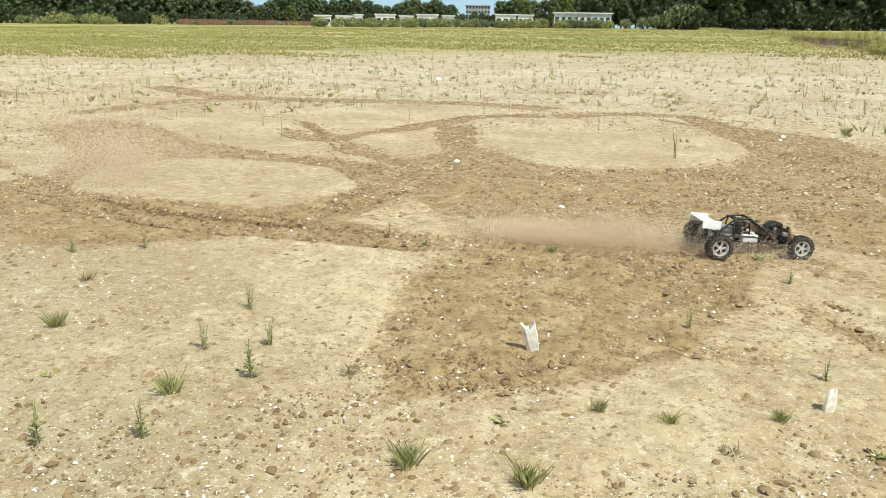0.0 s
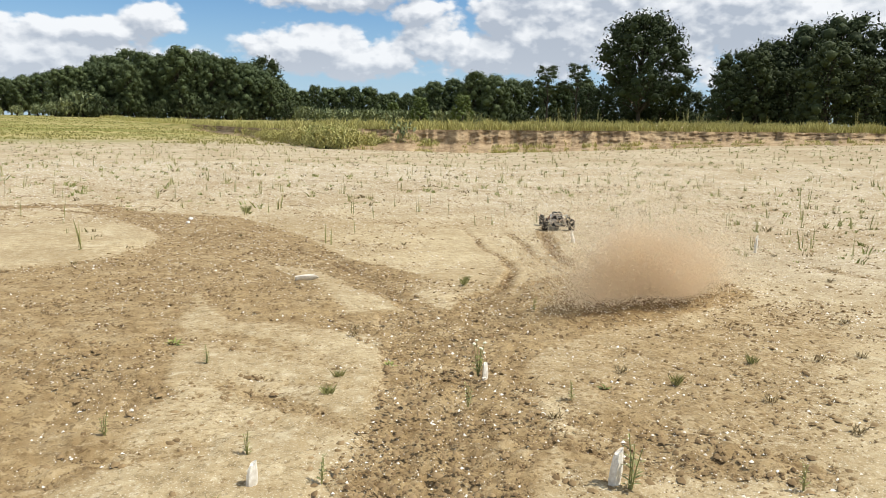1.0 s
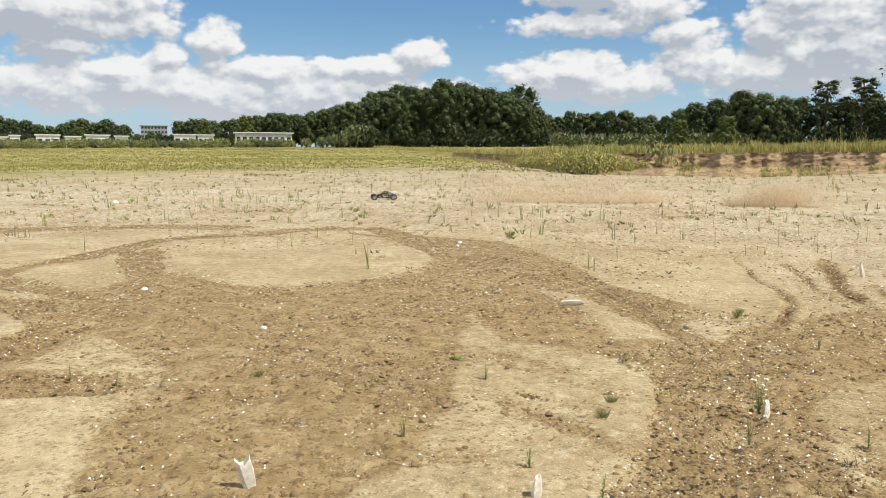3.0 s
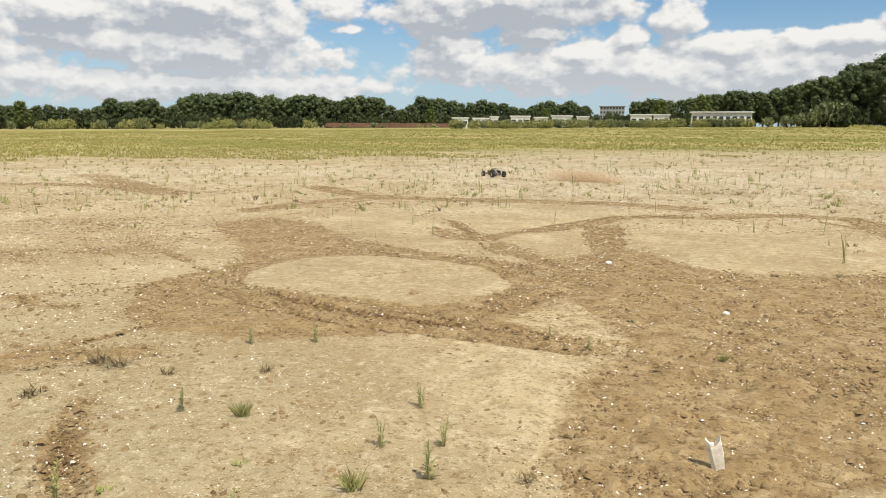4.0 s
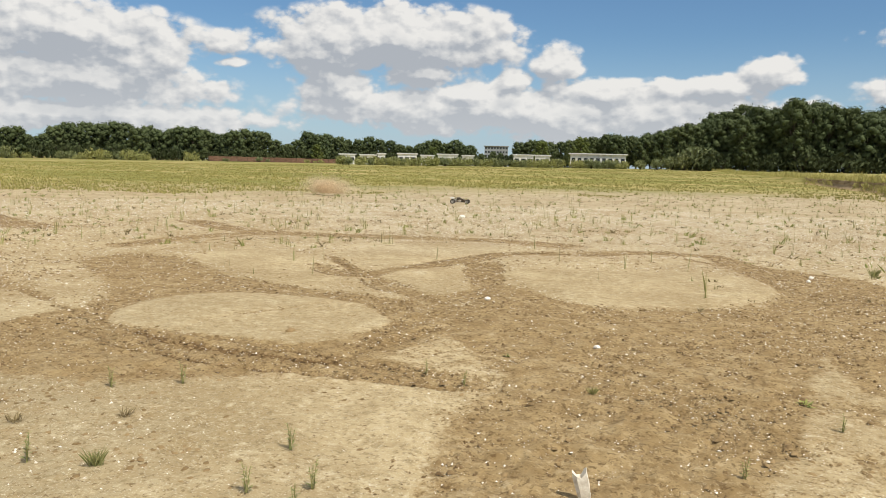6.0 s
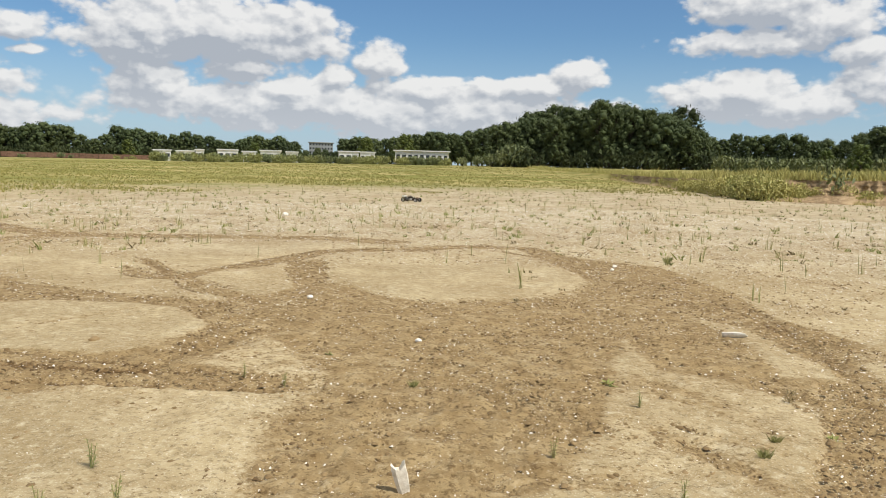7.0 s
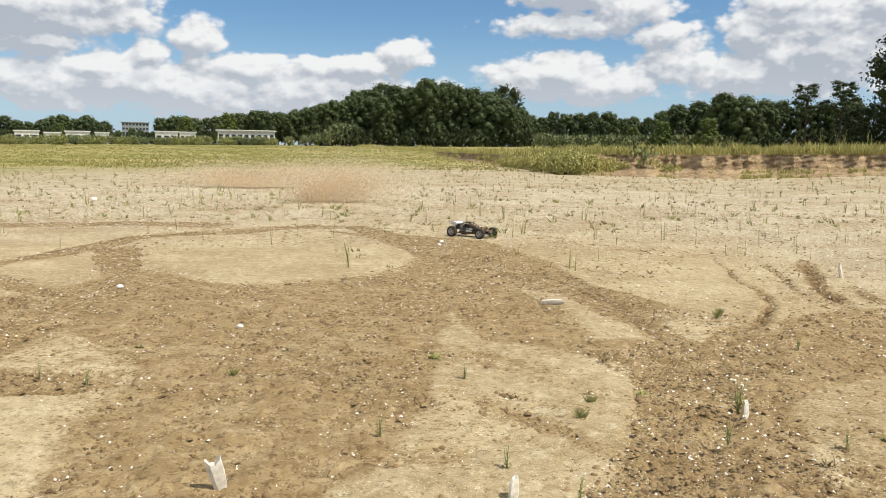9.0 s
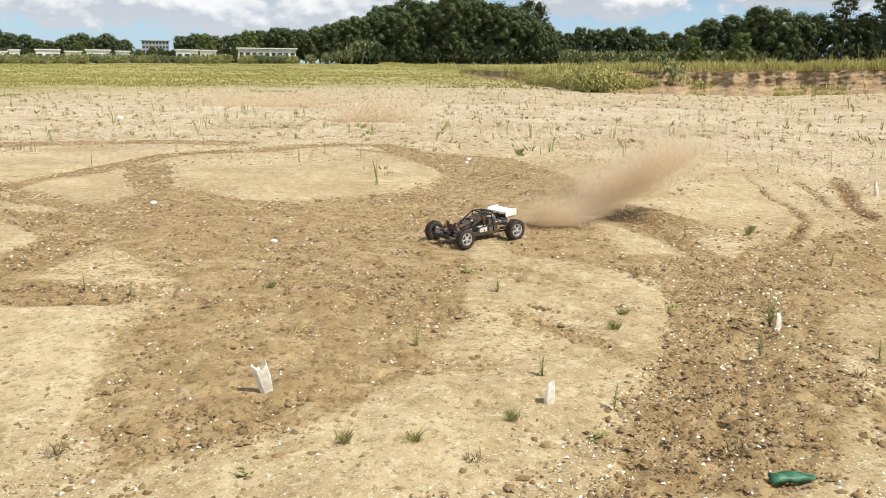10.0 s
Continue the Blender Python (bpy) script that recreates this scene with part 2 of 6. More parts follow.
    green = N.mix(N.step(N.noise(N.vec("MULTIPLY", co, (0.5, 1.6, 1)), 0.07, 6.0, 0.7), 0.40, 0.62), (0.20, 0.20, 0.05), (0.42, 0.345, 0.15))
    green = N.mix(N.step(tuft, 0.4, 0.7, 0.0, 0.45), green, (0.16, 0.17, 0.03))
    gm = N.step(N.math("ADD", grass, N.math("MULTIPLY", N.math("SUBTRACT", tuft, 0.5), 1.1)), 0.25, 0.95)
    N.put(N.bsdf, "Base Color", N.mix(gm, soil, green))
    h = N.math("ADD", N.math("ADD", N.math("MULTIPLY", grain, 0.8), N.math("MULTIPLY", mid, 0.35)), N.math("MULTIPLY", crumb, 0.3))
    bump(N, h, 0.5, 0.022)
    return N.mat


def leaf_material(name, dark, light, spec=0.25, mottle=False):
    N = material(name, 0.6, 0.0, spec)
    g = N.t.nodes.new("ShaderNodeNewGeometry").outputs["Random Per Island"]
    o = N.t.nodes.new("ShaderNodeObjectInfo").outputs["Random"]
    c = N.mix(N.math("MULTIPLY_ADD", g, 0.5, 0.25) if mottle else g, dark, light)
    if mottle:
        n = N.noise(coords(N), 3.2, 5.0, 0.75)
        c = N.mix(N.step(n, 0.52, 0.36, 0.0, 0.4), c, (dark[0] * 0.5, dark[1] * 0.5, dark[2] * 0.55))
        bump(N, n, 0.35, 0.3)
    c = N.mix(N.math("MULTIPLY", o, 0.4), c, (light[0] * 1.1, light[1], light[2] * 0.85))
    N.put(N.bsdf, "Base Color", c)
    N.bsdf.inputs["Subsurface Weight"].default_value = 0.0
    return N.mat


def dust_material():
    """Fine flakes that pass on as much light as they throw back."""
    N = material("dust", 1.0, 0.0, 0.0)
    co = coords(N)
    c = N.mix(N.noise(co, 1.5, 3.0), (0.74, 0.615, 0.43), (0.86, 0.74, 0.555))
    a, b = N.t.nodes.new("ShaderNodeBsdfDiffuse"), N.t.nodes.new("ShaderNodeBsdfTranslucent")
    N.put(a, 0, c)
    N.put(b, 0, c)
    m = N.t.nodes.new("ShaderNodeMixShader")
    N.put(m, 0, 0.5)
    N.put(m, 1, a.outputs[0])
    N.put(m, 2, b.outputs[0])
    for nd in N.t.nodes:
        if nd.bl_idname == "ShaderNodeOutputMaterial":
            N.put(nd, 0, m.outputs[0])
    return N.mat


def bank_material():
    N = material("bank_earth", 0.95, 0.0, 0.1)
    co = coords(N)
    flat = N.vec("MULTIPLY", co, (0.5, 0.5, 2.6))
    c = N.mix(N.step(N.noise(flat, 1.3, 6.0, 0.7), 0.38, 0.64), (0.235, 0.160, 0.090), (0.42, 0.310, 0.180))
    c = N.mix(N.step(N.noise(co, 5.5, 5.0, 0.7), 0.48, 0.66, 0.0, 0.7), c, (0.47, 0.365, 0.225))
    c = N.mix(N.step(N.noise(flat, 4.0, 5.0, 0.7), 0.54, 0.68, 0.0, 0.5), c, (0.13, 0.086, 0.046))
    N.put(N.bsdf, "Base Color", c)
    bump(N, N.noise(flat, 5.0, 6.0, 0.7), 0.7, 0.10)
    return N.mat


M_GROUND = ground_material()
M_BANK = bank_material()
M_PEBBLE = plain("pebble", (0.62, 0.56, 0.46), (0.86, 0.83, 0.75), 60, 0.7, islands=True)
M_CLOD = plain("earth_clod", (0.14, 0.09, 0.04), (0.34, 0.24, 0.12), 30, 0.95, islands=True)
M_LUMP = plain("damp_soil_lump", (0.085, 0.052, 0.024), (0.24, 0.16, 0.078), 30, 0.95, islands=True)
M_BONE = plain("weathered_wood", (0.60, 0.54, 0.43), (0.86, 0.82, 0.72), 45, 0.75, relief=0.3)
M_GRASS = leaf_material("meadow_grass", (0.20, 0.20, 0.055), (0.34, 0.305, 0.105))
M_BANKGRASS = leaf_material("bank_grass", (0.23, 0.25, 0.065), (0.50, 0.46, 0.18))
M_BUSH = leaf_material("bush_leaf", (0.13, 0.15, 0.045), (0.30, 0.31, 0.11))
M_WEED = leaf_material("weed_leaf", (0.13, 0.165, 0.045), (0.31, 0.33, 0.10))
M_WEEDPALE = leaf_material("weed_leaf_pale", (0.16, 0.18, 0.06), (0.36, 0.35, 0.15))
M_WEEDDRY = leaf_material("weed_leaf_dry", (0.10, 0.075, 0.035), (0.24, 0.19, 0.09))
M_FLOWER = plain("pale_flower", (0.62, 0.62, 0.40), (0.85, 0.85, 0.68), 80)
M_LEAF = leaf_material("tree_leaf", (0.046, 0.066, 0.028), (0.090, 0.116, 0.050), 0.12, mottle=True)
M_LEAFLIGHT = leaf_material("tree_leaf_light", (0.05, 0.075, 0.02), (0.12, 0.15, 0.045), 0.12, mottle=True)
# darker copy of M_LEAF: the wood's shade in its colour, lifted for haze
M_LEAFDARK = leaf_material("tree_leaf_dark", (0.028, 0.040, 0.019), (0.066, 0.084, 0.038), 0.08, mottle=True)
M_WILLOW = leaf_material("willow_leaf", (0.095, 0.12, 0.05), (0.20, 0.23, 0.105))
M_BARK = plain("bark", (0.035, 0.03, 0.022), (0.085, 0.07, 0.052), 6, 0.9, relief=0.5)
M_DUST = dust_material()
M_TYRE = plain("tyre_rubber", (0.020, 0.018, 0.015), (0.085, 0.070, 0.052), 60, 0.8, relief=0.3)
M_RIM = plain("rim_plastic", (0.42, 0.40, 0.37), (0.66, 0.63, 0.58), 40, 0.35)
M_BLACK = plain("black_plastic", (0.010, 0.010, 0.010), (0.035, 0.032, 0.028), 30, 0.5)
M_WING = plain("white_wing", (0.70, 0.69, 0.64), (0.84, 0.83, 0.80), 14, 0.45)
M_ALLOY = plain("dusty_alloy", (0.36, 0.33, 0.29), (0.62, 0.60, 0.56), 30, 0.4, 0.7)
M_ORANGE = plain("copper_anodised", (0.20, 0.09, 0.05), (0.42, 0.22, 0.12), 30, 0.4, 0.5)
M_TUB = plain("brown_dusty_tub", (0.045, 0.03, 0.02), (0.14, 0.095, 0.06), 30, 0.7)
# dark tone for the shade in the hollow of the rims
M_DEEP = plain("dark_hub", (0.02, 0.019, 0.017), (0.06, 0.055, 0.045), 40, 0.7)
M_TANK = plain("fuel_tank", (0.55, 0.53, 0.47), (0.72, 0.70, 0.64), 20, 0.5)
M_WHITE = plain("white_wall", (0.62, 0.62, 0.60), (0.82, 0.82, 0.80), 1.5, 0.7)
M_ROOF = plain("roof_felt", (0.20, 0.20, 0.20), (0.40, 0.39, 0.38), 1.5, 0.8)
M_DARKGLASS = plain("window_glass", (0.02, 0.025, 0.03), (0.05, 0.06, 0.065), 3, 0.12, spec=0.5)
M_BRICK = plain("brown_brick", (0.085, 0.045, 0.033), (0.15, 0.082, 0.06), 4, 0.85)
M_GREYWALL = plain("grey_concrete", (0.22, 0.24, 0.26), (0.33, 0.35, 0.37), 1.0, 0.7)
M_BLUE = plain("blue_paint", (0.03, 0.10, 0.28), (0.06, 0.16, 0.38), 2, 0.5)
M_GREENGLASS = plain("green_bottle_plastic", (0.012, 0.07, 0.035), (0.05, 0.19, 0.10), 25, 0.5, spec=0.4)
M_BROWNFENCE = plain("rusty_brown_fence", (0.11, 0.06, 0.04), (0.22, 0.13, 0.09), 2, 0.9)


# ---- mesh helpers ----
def mesh_from(name, verts, faces, mat, smooth=False):
    me = bpy.data.meshes.new(name)
    verts = np.asarray(verts, dtype=np.float32).reshape(-1, 3)
    faces = np.asarray(faces, dtype=np.int32)
    k = faces.shape[1]
    me.vertices.add(len(verts))
    me.vertices.foreach_set("co", verts.ravel())
    me.loops.add(faces.size)
    me.loops.foreach_set("vertex_index", faces.ravel())
    me.polygons.add(len(faces))
    me.polygons.foreach_set("loop_start", np.arange(0, faces.size, k, dtype=np.int32))
    me.update(calc_edges=True)
    if smooth:
        me.polygons.foreach_set("use_smooth", np.ones(len(faces), dtype=bool))
    me.materials.append(mat)
    me.validate()
    return me


def part(name, bm, mat, parent=None, label="", smooth=False):
    me = bpy.data.meshes.new(name)
    bm.normal_update()
    bm.to_mesh(me)
    bm.free()
    me.materials.append(mat)
    if smooth:
        me.polygons.foreach_set("use_smooth", np.ones(len(me.polygons), dtype=bool))
    ob = new(name, me)
    ob.parent = parent
    return tagged(ob, label)


def box(bm, size, at, bev=0.0, rot=None):
    m = Matrix.Translation(at) @ (rot or Matrix.Identity(4)) @ Matrix.Diagonal((*size, 1))
    r = bmesh.ops.create_cube(bm, size=1, matrix=m)
    if bev:
        edges = list({e for v in r["verts"] for e in v.link_edges})
        bmesh.ops.bevel(bm, geom=edges, offset=bev, segments=2, affect="EDGES", profile=0.7)


def tube(bm, points, radius, sides=8, taper=1.0):
    """A round bar along points, closed at both ends."""
    pts = [Vector(p) for p in points]
    rings = []
    for i, p in enumerate(pts):
        d = (pts[min(i + 1, len(pts) - 1)] - pts[max(i - 1, 0)]).normalized()
        u = d.orthogonal().normalized()
        v = d.cross(u)
        r = radius * (1 + (taper - 1) * i / max(len(pts) - 1, 1))
        rings.append([bm.verts.new(p + r * (math.cos(2 * math.pi * k / sides) * u + math.sin(2 * math.pi * k / sides) * v)) for k in range(sides)])
    # keep rings from twisting
    for a, b in zip(rings, rings[1:]):
        best = min(range(sides), key=lambda s: (a[0].co - b[s].co).length)
        b[:] = b[best:] + b[:best]
        for k in range(sides):
            bm.faces.new((a[k], a[(k + 1) % sides], b[(k + 1) % sides], b[k]))
    bm.faces.new(rings[0][::-1])
    bm.faces.new(rings[-1])


def lathe(bm, profile, sides=24, axis="X", at=(0, 0, 0)):
    """Turns (along, radius) pairs round an axis."""
    rings = []
    for a, r in profile:
        ring = []
        for k in range(sides):
            c, s = math.cos(2 * math.pi * k / sides) * r, math.sin(2 * math.pi * k / sides) * r
            p = (a, c, s) if axis == "X" else (c, a, s) if axis == "Y" else (c, s, a)
            ring.append(bm.verts.new(Vector(p) + Vector(at)))
        rings.append(ring)
    for a, b in zip(rings, rings[1:]):
        for k in range(sides):
            bm.faces.new((a[k], a[(k + 1) % sides], b[(k + 1) % sides], b[k]))
    return rings


# ---- smooth random fields ----
def lattice(ix, iy, seed):
    h = (ix * 374761393 + iy * 668265263 + seed * 1442695041) & 0x7FFFFFFF
    h = (h ^ (h >> 13)) * 1274126177 & 0x7FFFFFFF
    return ((h ^ (h >> 16)) & 0xFFFF) / 65535.0


def field(x, y, seed=0, octaves=4, rough=0.5):
    """Fractal value noise, about -1 to 1."""
    x, y = np.asarray(x, float), np.asarray(y, float)
    out, amp, total = np.zeros_like(x), 1.0, 0.0
    for o in range(octaves):
        fx, fy = np.floor(x), np.floor(y)
        ix, iy = fx.astype(np.int64), fy.astype(np.int64)
        u, v = x - fx, y - fy
        u, v = u * u * (3 - 2 * u), v * v * (3 - 2 * v)
        a, b = lattice(ix, iy, seed + o), lattice(ix + 1, iy, seed + o)
        c, d = lattice(ix, iy + 1, seed + o), lattice(ix + 1, iy + 1, seed + o)
        out += amp * ((a * (1 - u) + b * u) * (1 - v) + (c * (1 - u) + d * u) * v - 0.5) * 2
        total += amp
        amp *= rough
        x, y = x * 2.03 + 17.3, y * 2.03 - 9.1
    return out / total


def ease(v, lo, hi):
    t = np.clip((np.asarray(v, float) - lo) / (hi - lo), 0, 1)
    return t * t * (3 - 2 * t)


def polar(az, d):
    """A place from its direction (degrees to the left of +y) and distance."""
    return -math.sin(radians(az)) * d, math.cos(radians(az)) * d


# ---- the lie of the land ----
FOOT_AZ = [-100, -75, -49, -30, -22, -14, -11, -6, -1, 3, 6]
FOOT_D = [60, 52, 48, 45, 46, 46, 50, 68, 98, 150, 230]
TOP_AZ = [-100, -49, -30, -14, -8, -3, 6]
TOP_Z = [1.75, 1.7, 1.4, 1.15, 0.95, 1.05, 1.3]
# wheel tracks: width, wear and a line on the ground
TRACKS = []
TRACKS += [
    (1.1, .45, [(-9.77, 4.18), (-8.63, 4.59), (-7.94, 5.48), (-7.36, 6.29)]),
    (.9, .5, [(-6.42, 2.81), (-6.13, 3.32), (-5.92, 3.95)]),
    (.3, .6, [(-4.85, 2.09), (-4.54, 2.66), (-4.10, 3.23)]),
    (.9, .4, [(-11.32, 5.85), (-10.80, 6.83), (-9.50, 7.53)]),
    (.35, .55, [(0.32, 5.29), (0.88, 4.85), (1.24, 4.36)]),
    (.25, .6, [(-0.50, 3.48), (-0.12, 3.41), (0.31, 3.47)]),
]
TRACKS += [
    (.4, 1, [(-5.43, 4.85), (-4.59, 4.58), (-3.87, 4.46), (-3.16, 4.45), (-2.59, 4.52), (-2.03, 4.57), (-1.66, 4.62)]),
    (.6, .95, [(-7.39, 8.52), (-5.92, 7.55), (-4.79, 7.11), (-3.97, 7.08), (-3.23, 6.88), (-2.71, 6.60)]),
    (.3, .95, [(-5.67, 9.21), (-4.77, 8.56), (-4.45, 9.39), (-4.12, 10.61), (-3.66, 12.08), (-2.62, 12.65)]),
]
TRACKS += [
    (.6, .95, [(-3.77, 10.92), (-3.24, 9.26), (-3.00, 7.82), (-3.24, 7.18)]),
    (.3, .8, [(-4.63, 8.68), (-3.94, 7.99), (-3.33, 7.54)]),
    (.2, .95, [(-4.96, 4.90), (-4.18, 4.69), (-3.58, 4.75), (-3.10, 4.82), (-2.72, 4.76), (-2.35, 4.74)]),
    (.25, .7, [(-6.02, 10.23), (-4.63, 8.68)]),
    (.8, .8, [(-12.37, 14.45), (-9.53, 12.91), (-7.97, 13.06), (-6.35, 13.53), (-4.34, 14.04), (-2.82, 13.67)]),
    (.2, .9, [(-2.91, 5.29), (-2.88, 5.99), (-2.84, 6.66)]),
]
TRACKS += [
    (.2, .9, [(-2.74, 5.07), (-2.66, 5.62), (-2.56, 6.11)]),
    (.9, .8, [(-20.43, 14.16), (-14.97, 11.70), (-13.28, 11.11), (-16.34, 11.59), (-18.81, 10.36), (-19.39, 8.84)]),
    (.2, .9, [(-4.70, 4.90), (-3.99, 4.85), (-3.35, 4.91), (-2.87, 4.96)]),
    (.7, .75, [(-9.47, 9.20), (-9.44, 11.30), (-8.99, 12.55)]),
]
TRACKS += [
    (.25, .9, [(-3.71, 2.26), (-3.34, 1.93), (-2.76, 1.55)]),
    (.15, .6, [(-5.30, 2.13), (-4.88, 2.47), (-4.69, 2.98), (-4.71, 3.59)]),
    (.6, .9, [(-3.57, 12.35), (-2.70, 12.69), (-1.76, 13.55), (-0.55, 13.55), (0.14, 11.74)]),
    (.7, .95, [(0.44, 10.57), (1.07, 9.29), (1.65, 8.15), (2.10, 7.27), (2.42, 6.46), (2.92, 6.20)]),
]
TRACKS += [
    (.6, 1, [(1.94, 6.95), (2.04, 5.82), (1.94, 4.85), (1.55, 3.78), (1.11, 2.96), (0.75, 2.50), (0.50, 2.28)]),
    (.57, .8, [(3.04, 6.03), (2.16, 4.59), (1.75, 3.39), (1.29, 2.75), (0.94, 2.31)]),
    (.2, .8, [(0.42, 4.31), (0.65, 4.05), (0.88, 3.70), (1.04, 3.47)]),
    (.2, .6, [(-0.37, 4.85), (-0.08, 4.48), (0.18, 4.26)]),
    (.6, 1, [(1.74, 4.97), (1.74, 4.30), (1.43, 3.45), (1.17, 3.01), (0.93, 2.77)]),
]
TRACKS += [
    (.3, .8, [(2.19, 3.14), (2.38, 2.87), (2.55, 2.62), (2.77, 2.37)]),
    (.2, .7, [(6.94, 6.25), (7.05, 5.58)]),
]
TRACKS += [
]

# single scrapes and skid lines
TRACKS += [
    (0.1, 0.7, [(0.41, 4.53), (0.77, 4.22), (1.06, 4.03), (1.35, 3.90)]),
    (0.1, 0.6, [(0.43, 4.03), (0.70, 3.80), (1.06, 3.57)]),
    (0.16, 0.8, [(1.31, 3.46), (1.68, 3.13), (2.03, 2.82), (2.32, 2.58)]),
    (0.12, 0.6, [(1.40, 3.80), (1.69, 3.52), (1.97, 3.06)]),
    (0.09, 0.6, [(-4.48, 4.84), (-4.51, 5.53), (-4.17, 6.30), (-3.94, 6.79)]),
    (0.12, 0.8, [(-3.13, 5.40), (-2.99, 5.90), (-2.88, 6.66)]),
    (0.12, 0.8, [(-2.79, 5.20), (-2.67, 5.67), (-2.49, 6.28)]),
    (0.2, 0.5, [(-9.17, 9.99), (-8.84, 11.69), (-9.07, 13.84)]),
    (0.2, 0.8, [(-1.20, 13.22), (-0.21, 12.21), (0.46, 11.49)]),
    (0.1, 0.8, [(4.31, 9.95), (3.92, 8.25), (3.68, 7.17), (3.15, 6.26), (2.50, 5.81), (2.21, 5.82)]),
    (0.1, 0.7, [(4.75, 9.33), (4.24, 7.61), (4.08, 7.04)]),
]
TRACKS += [
    (0.22, 0.95, [(5.52, 9.81), (4.72, 8.14), (4.26, 6.92)]),
    (0.2, 0.95, [(4.97, 7.89), (4.79, 7.17), (4.77, 6.77)]),
    (0.16, 0.8, [(1.61, 9.22), (1.97, 7.78), (2.08, 6.34), (2.05, 5.50)]),
    (0.14, 0.7, [(1.95, 9.18), (2.13, 7.27), (2.14, 5.78)]),
    (0.12, 0.7, [(2.06, 7.38), (2.05, 6.46), (2.09, 5.73)]),
    (0.1, 0.6, [(1.55, 10.25), (2.22, 9.14), (2.71, 8.63)]),
    (0.12, 0.6, [(-0.46, 4.84), (-0.02, 4.52), (0.36, 4.05)]),
    (0.1, 0.6, [(-0.62, 4.96), (-0.28, 4.35), (-0.19, 3.94)]),
    (0.12, 0.6, [(-1.23, 5.51), (-0.60, 5.22), (-0.08, 4.99)]),
    (0.1, 0.6, [(-0.63, 4.92), (-0.32, 4.50), (-0.07, 4.34)]),
    (0.14, 0.6, [(-8.03, 6.10), (-6.61, 5.55), (-5.56, 5.09)]),
    (0.12, 0.6, [(-6.65, 3.55), (-5.89, 3.51), (-5.34, 3.73)]),
    (0.12, 0.5, [(-4.54, 2.32), (-4.25, 2.55), (-4.14, 3.02)]),
]
# wide stretches of churned soil: wear, softness of the edge, outline
CHURNED = [
    (.86, .24, [(-8.72, 7.96), (-8.59, 8.90), (-7.39, 8.81), (-6.12, 7.58), (-4.90, 7.04), (-4.09, 6.90), (-3.25, 7.22), (-2.64, 7.23), (-2.07, 6.34), (-1.55, 4.58), (-1.86, 4.44),
                (-2.43, 4.43), (-2.81, 4.24), (-3.32, 3.95), (-3.75, 3.58), (-4.37, 3.40), (-5.09, 3.56), (-6.02, 4.49), (-5.92, 5.21), (-6.31, 6.08), (-7.51, 7.00)]),
    (.80, .20, [(-1.55, 4.53), (-1.78, 5.22), (-2.16, 6.09), (-2.64, 6.67), (-2.79, 7.64), (-3.06, 8.61), (-2.92, 8.95), (-2.20, 8.41), (-1.52, 7.88), (-0.15, 8.48), (0.25, 9.41), (0.31, 10.64),
                (0.90, 9.20), (1.46, 7.20), (1.65, 6.08), (1.50, 5.20), (0.90, 5.00), (0.40, 4.60), (0.20, 3.90), (0.01, 3.34), (-0.43, 2.80), (-0.80, 2.55), (-1.10, 2.40), (-1.42, 2.90), (-1.66, 4.17)]),
]
CHURNED += [
    (.95, .12, [(0.57, 5.62), (1.08, 5.70), (1.59, 5.63), (2.10, 5.40), (2.64, 5.68), (3.62, 6.44), (4.41, 6.74), (4.91, 6.50), (5.38, 5.86), (5.09, 5.21), (3.96, 4.85), (3.04, 4.56),
                (2.45, 4.28), (2.01, 3.64), (1.78, 3.08), (1.60, 2.65), (1.10, 2.20), (0.66, 2.45), (0.90, 2.83), (1.10, 3.25), (1.34, 3.80), (1.54, 4.48), (1.61, 4.94), (1.38, 5.13), (0.84, 5.17)]),
    (.85, .14, [(2.03, 5.51), (2.16, 6.44), (2.14, 7.75), (2.04, 9.65), (1.43, 11.87), (0.29, 12.49), (-0.37, 12.38), (0.29, 10.38), (0.37, 9.38), (0.95, 8.67), (1.41, 7.64), (1.79, 7.27), (1.98, 6.19)]),
    (.48, .45, [(2.42, 4.29), (3.04, 4.56), (3.96, 4.85), (5.69, 5.09), (4.60, 3.60), (2.75, 2.36), (1.60, 2.65), (1.78, 3.08), (2.01, 3.64)]),
]
# pale ground between them that no wheel has touched: share kept clean, softness, outline
UNTOUCHED = [
    (.88, .06, [(-5.30, 5.00), (-5.53, 5.44), (-5.62, 6.02), (-5.45, 6.45), (-5.10, 6.78), (-4.75, 6.88), (-4.15, 6.88), (-3.70, 6.80), (-3.30, 6.45), (-3.02, 6.15), (-3.00, 5.72), (-3.05, 5.38), (-3.25, 5.02), (-3.62, 4.80), (-4.10, 4.73), (-4.55, 4.78), (-4.92, 4.85)]),
    (.55, .08, [(-2.66, 4.76), (-2.56, 5.24), (-2.31, 5.81), (-2.01, 5.49), (-1.68, 4.92), (-1.63, 4.58), (-2.02, 4.62), (-2.35, 4.69)]),
    (.90, .06, [(-4.69, 8.89), (-4.41, 9.52), (-3.83, 9.76), (-3.34, 9.08), (-3.02, 8.29), (-3.16, 7.76), (-3.61, 7.84), (-4.09, 8.34)]),
]
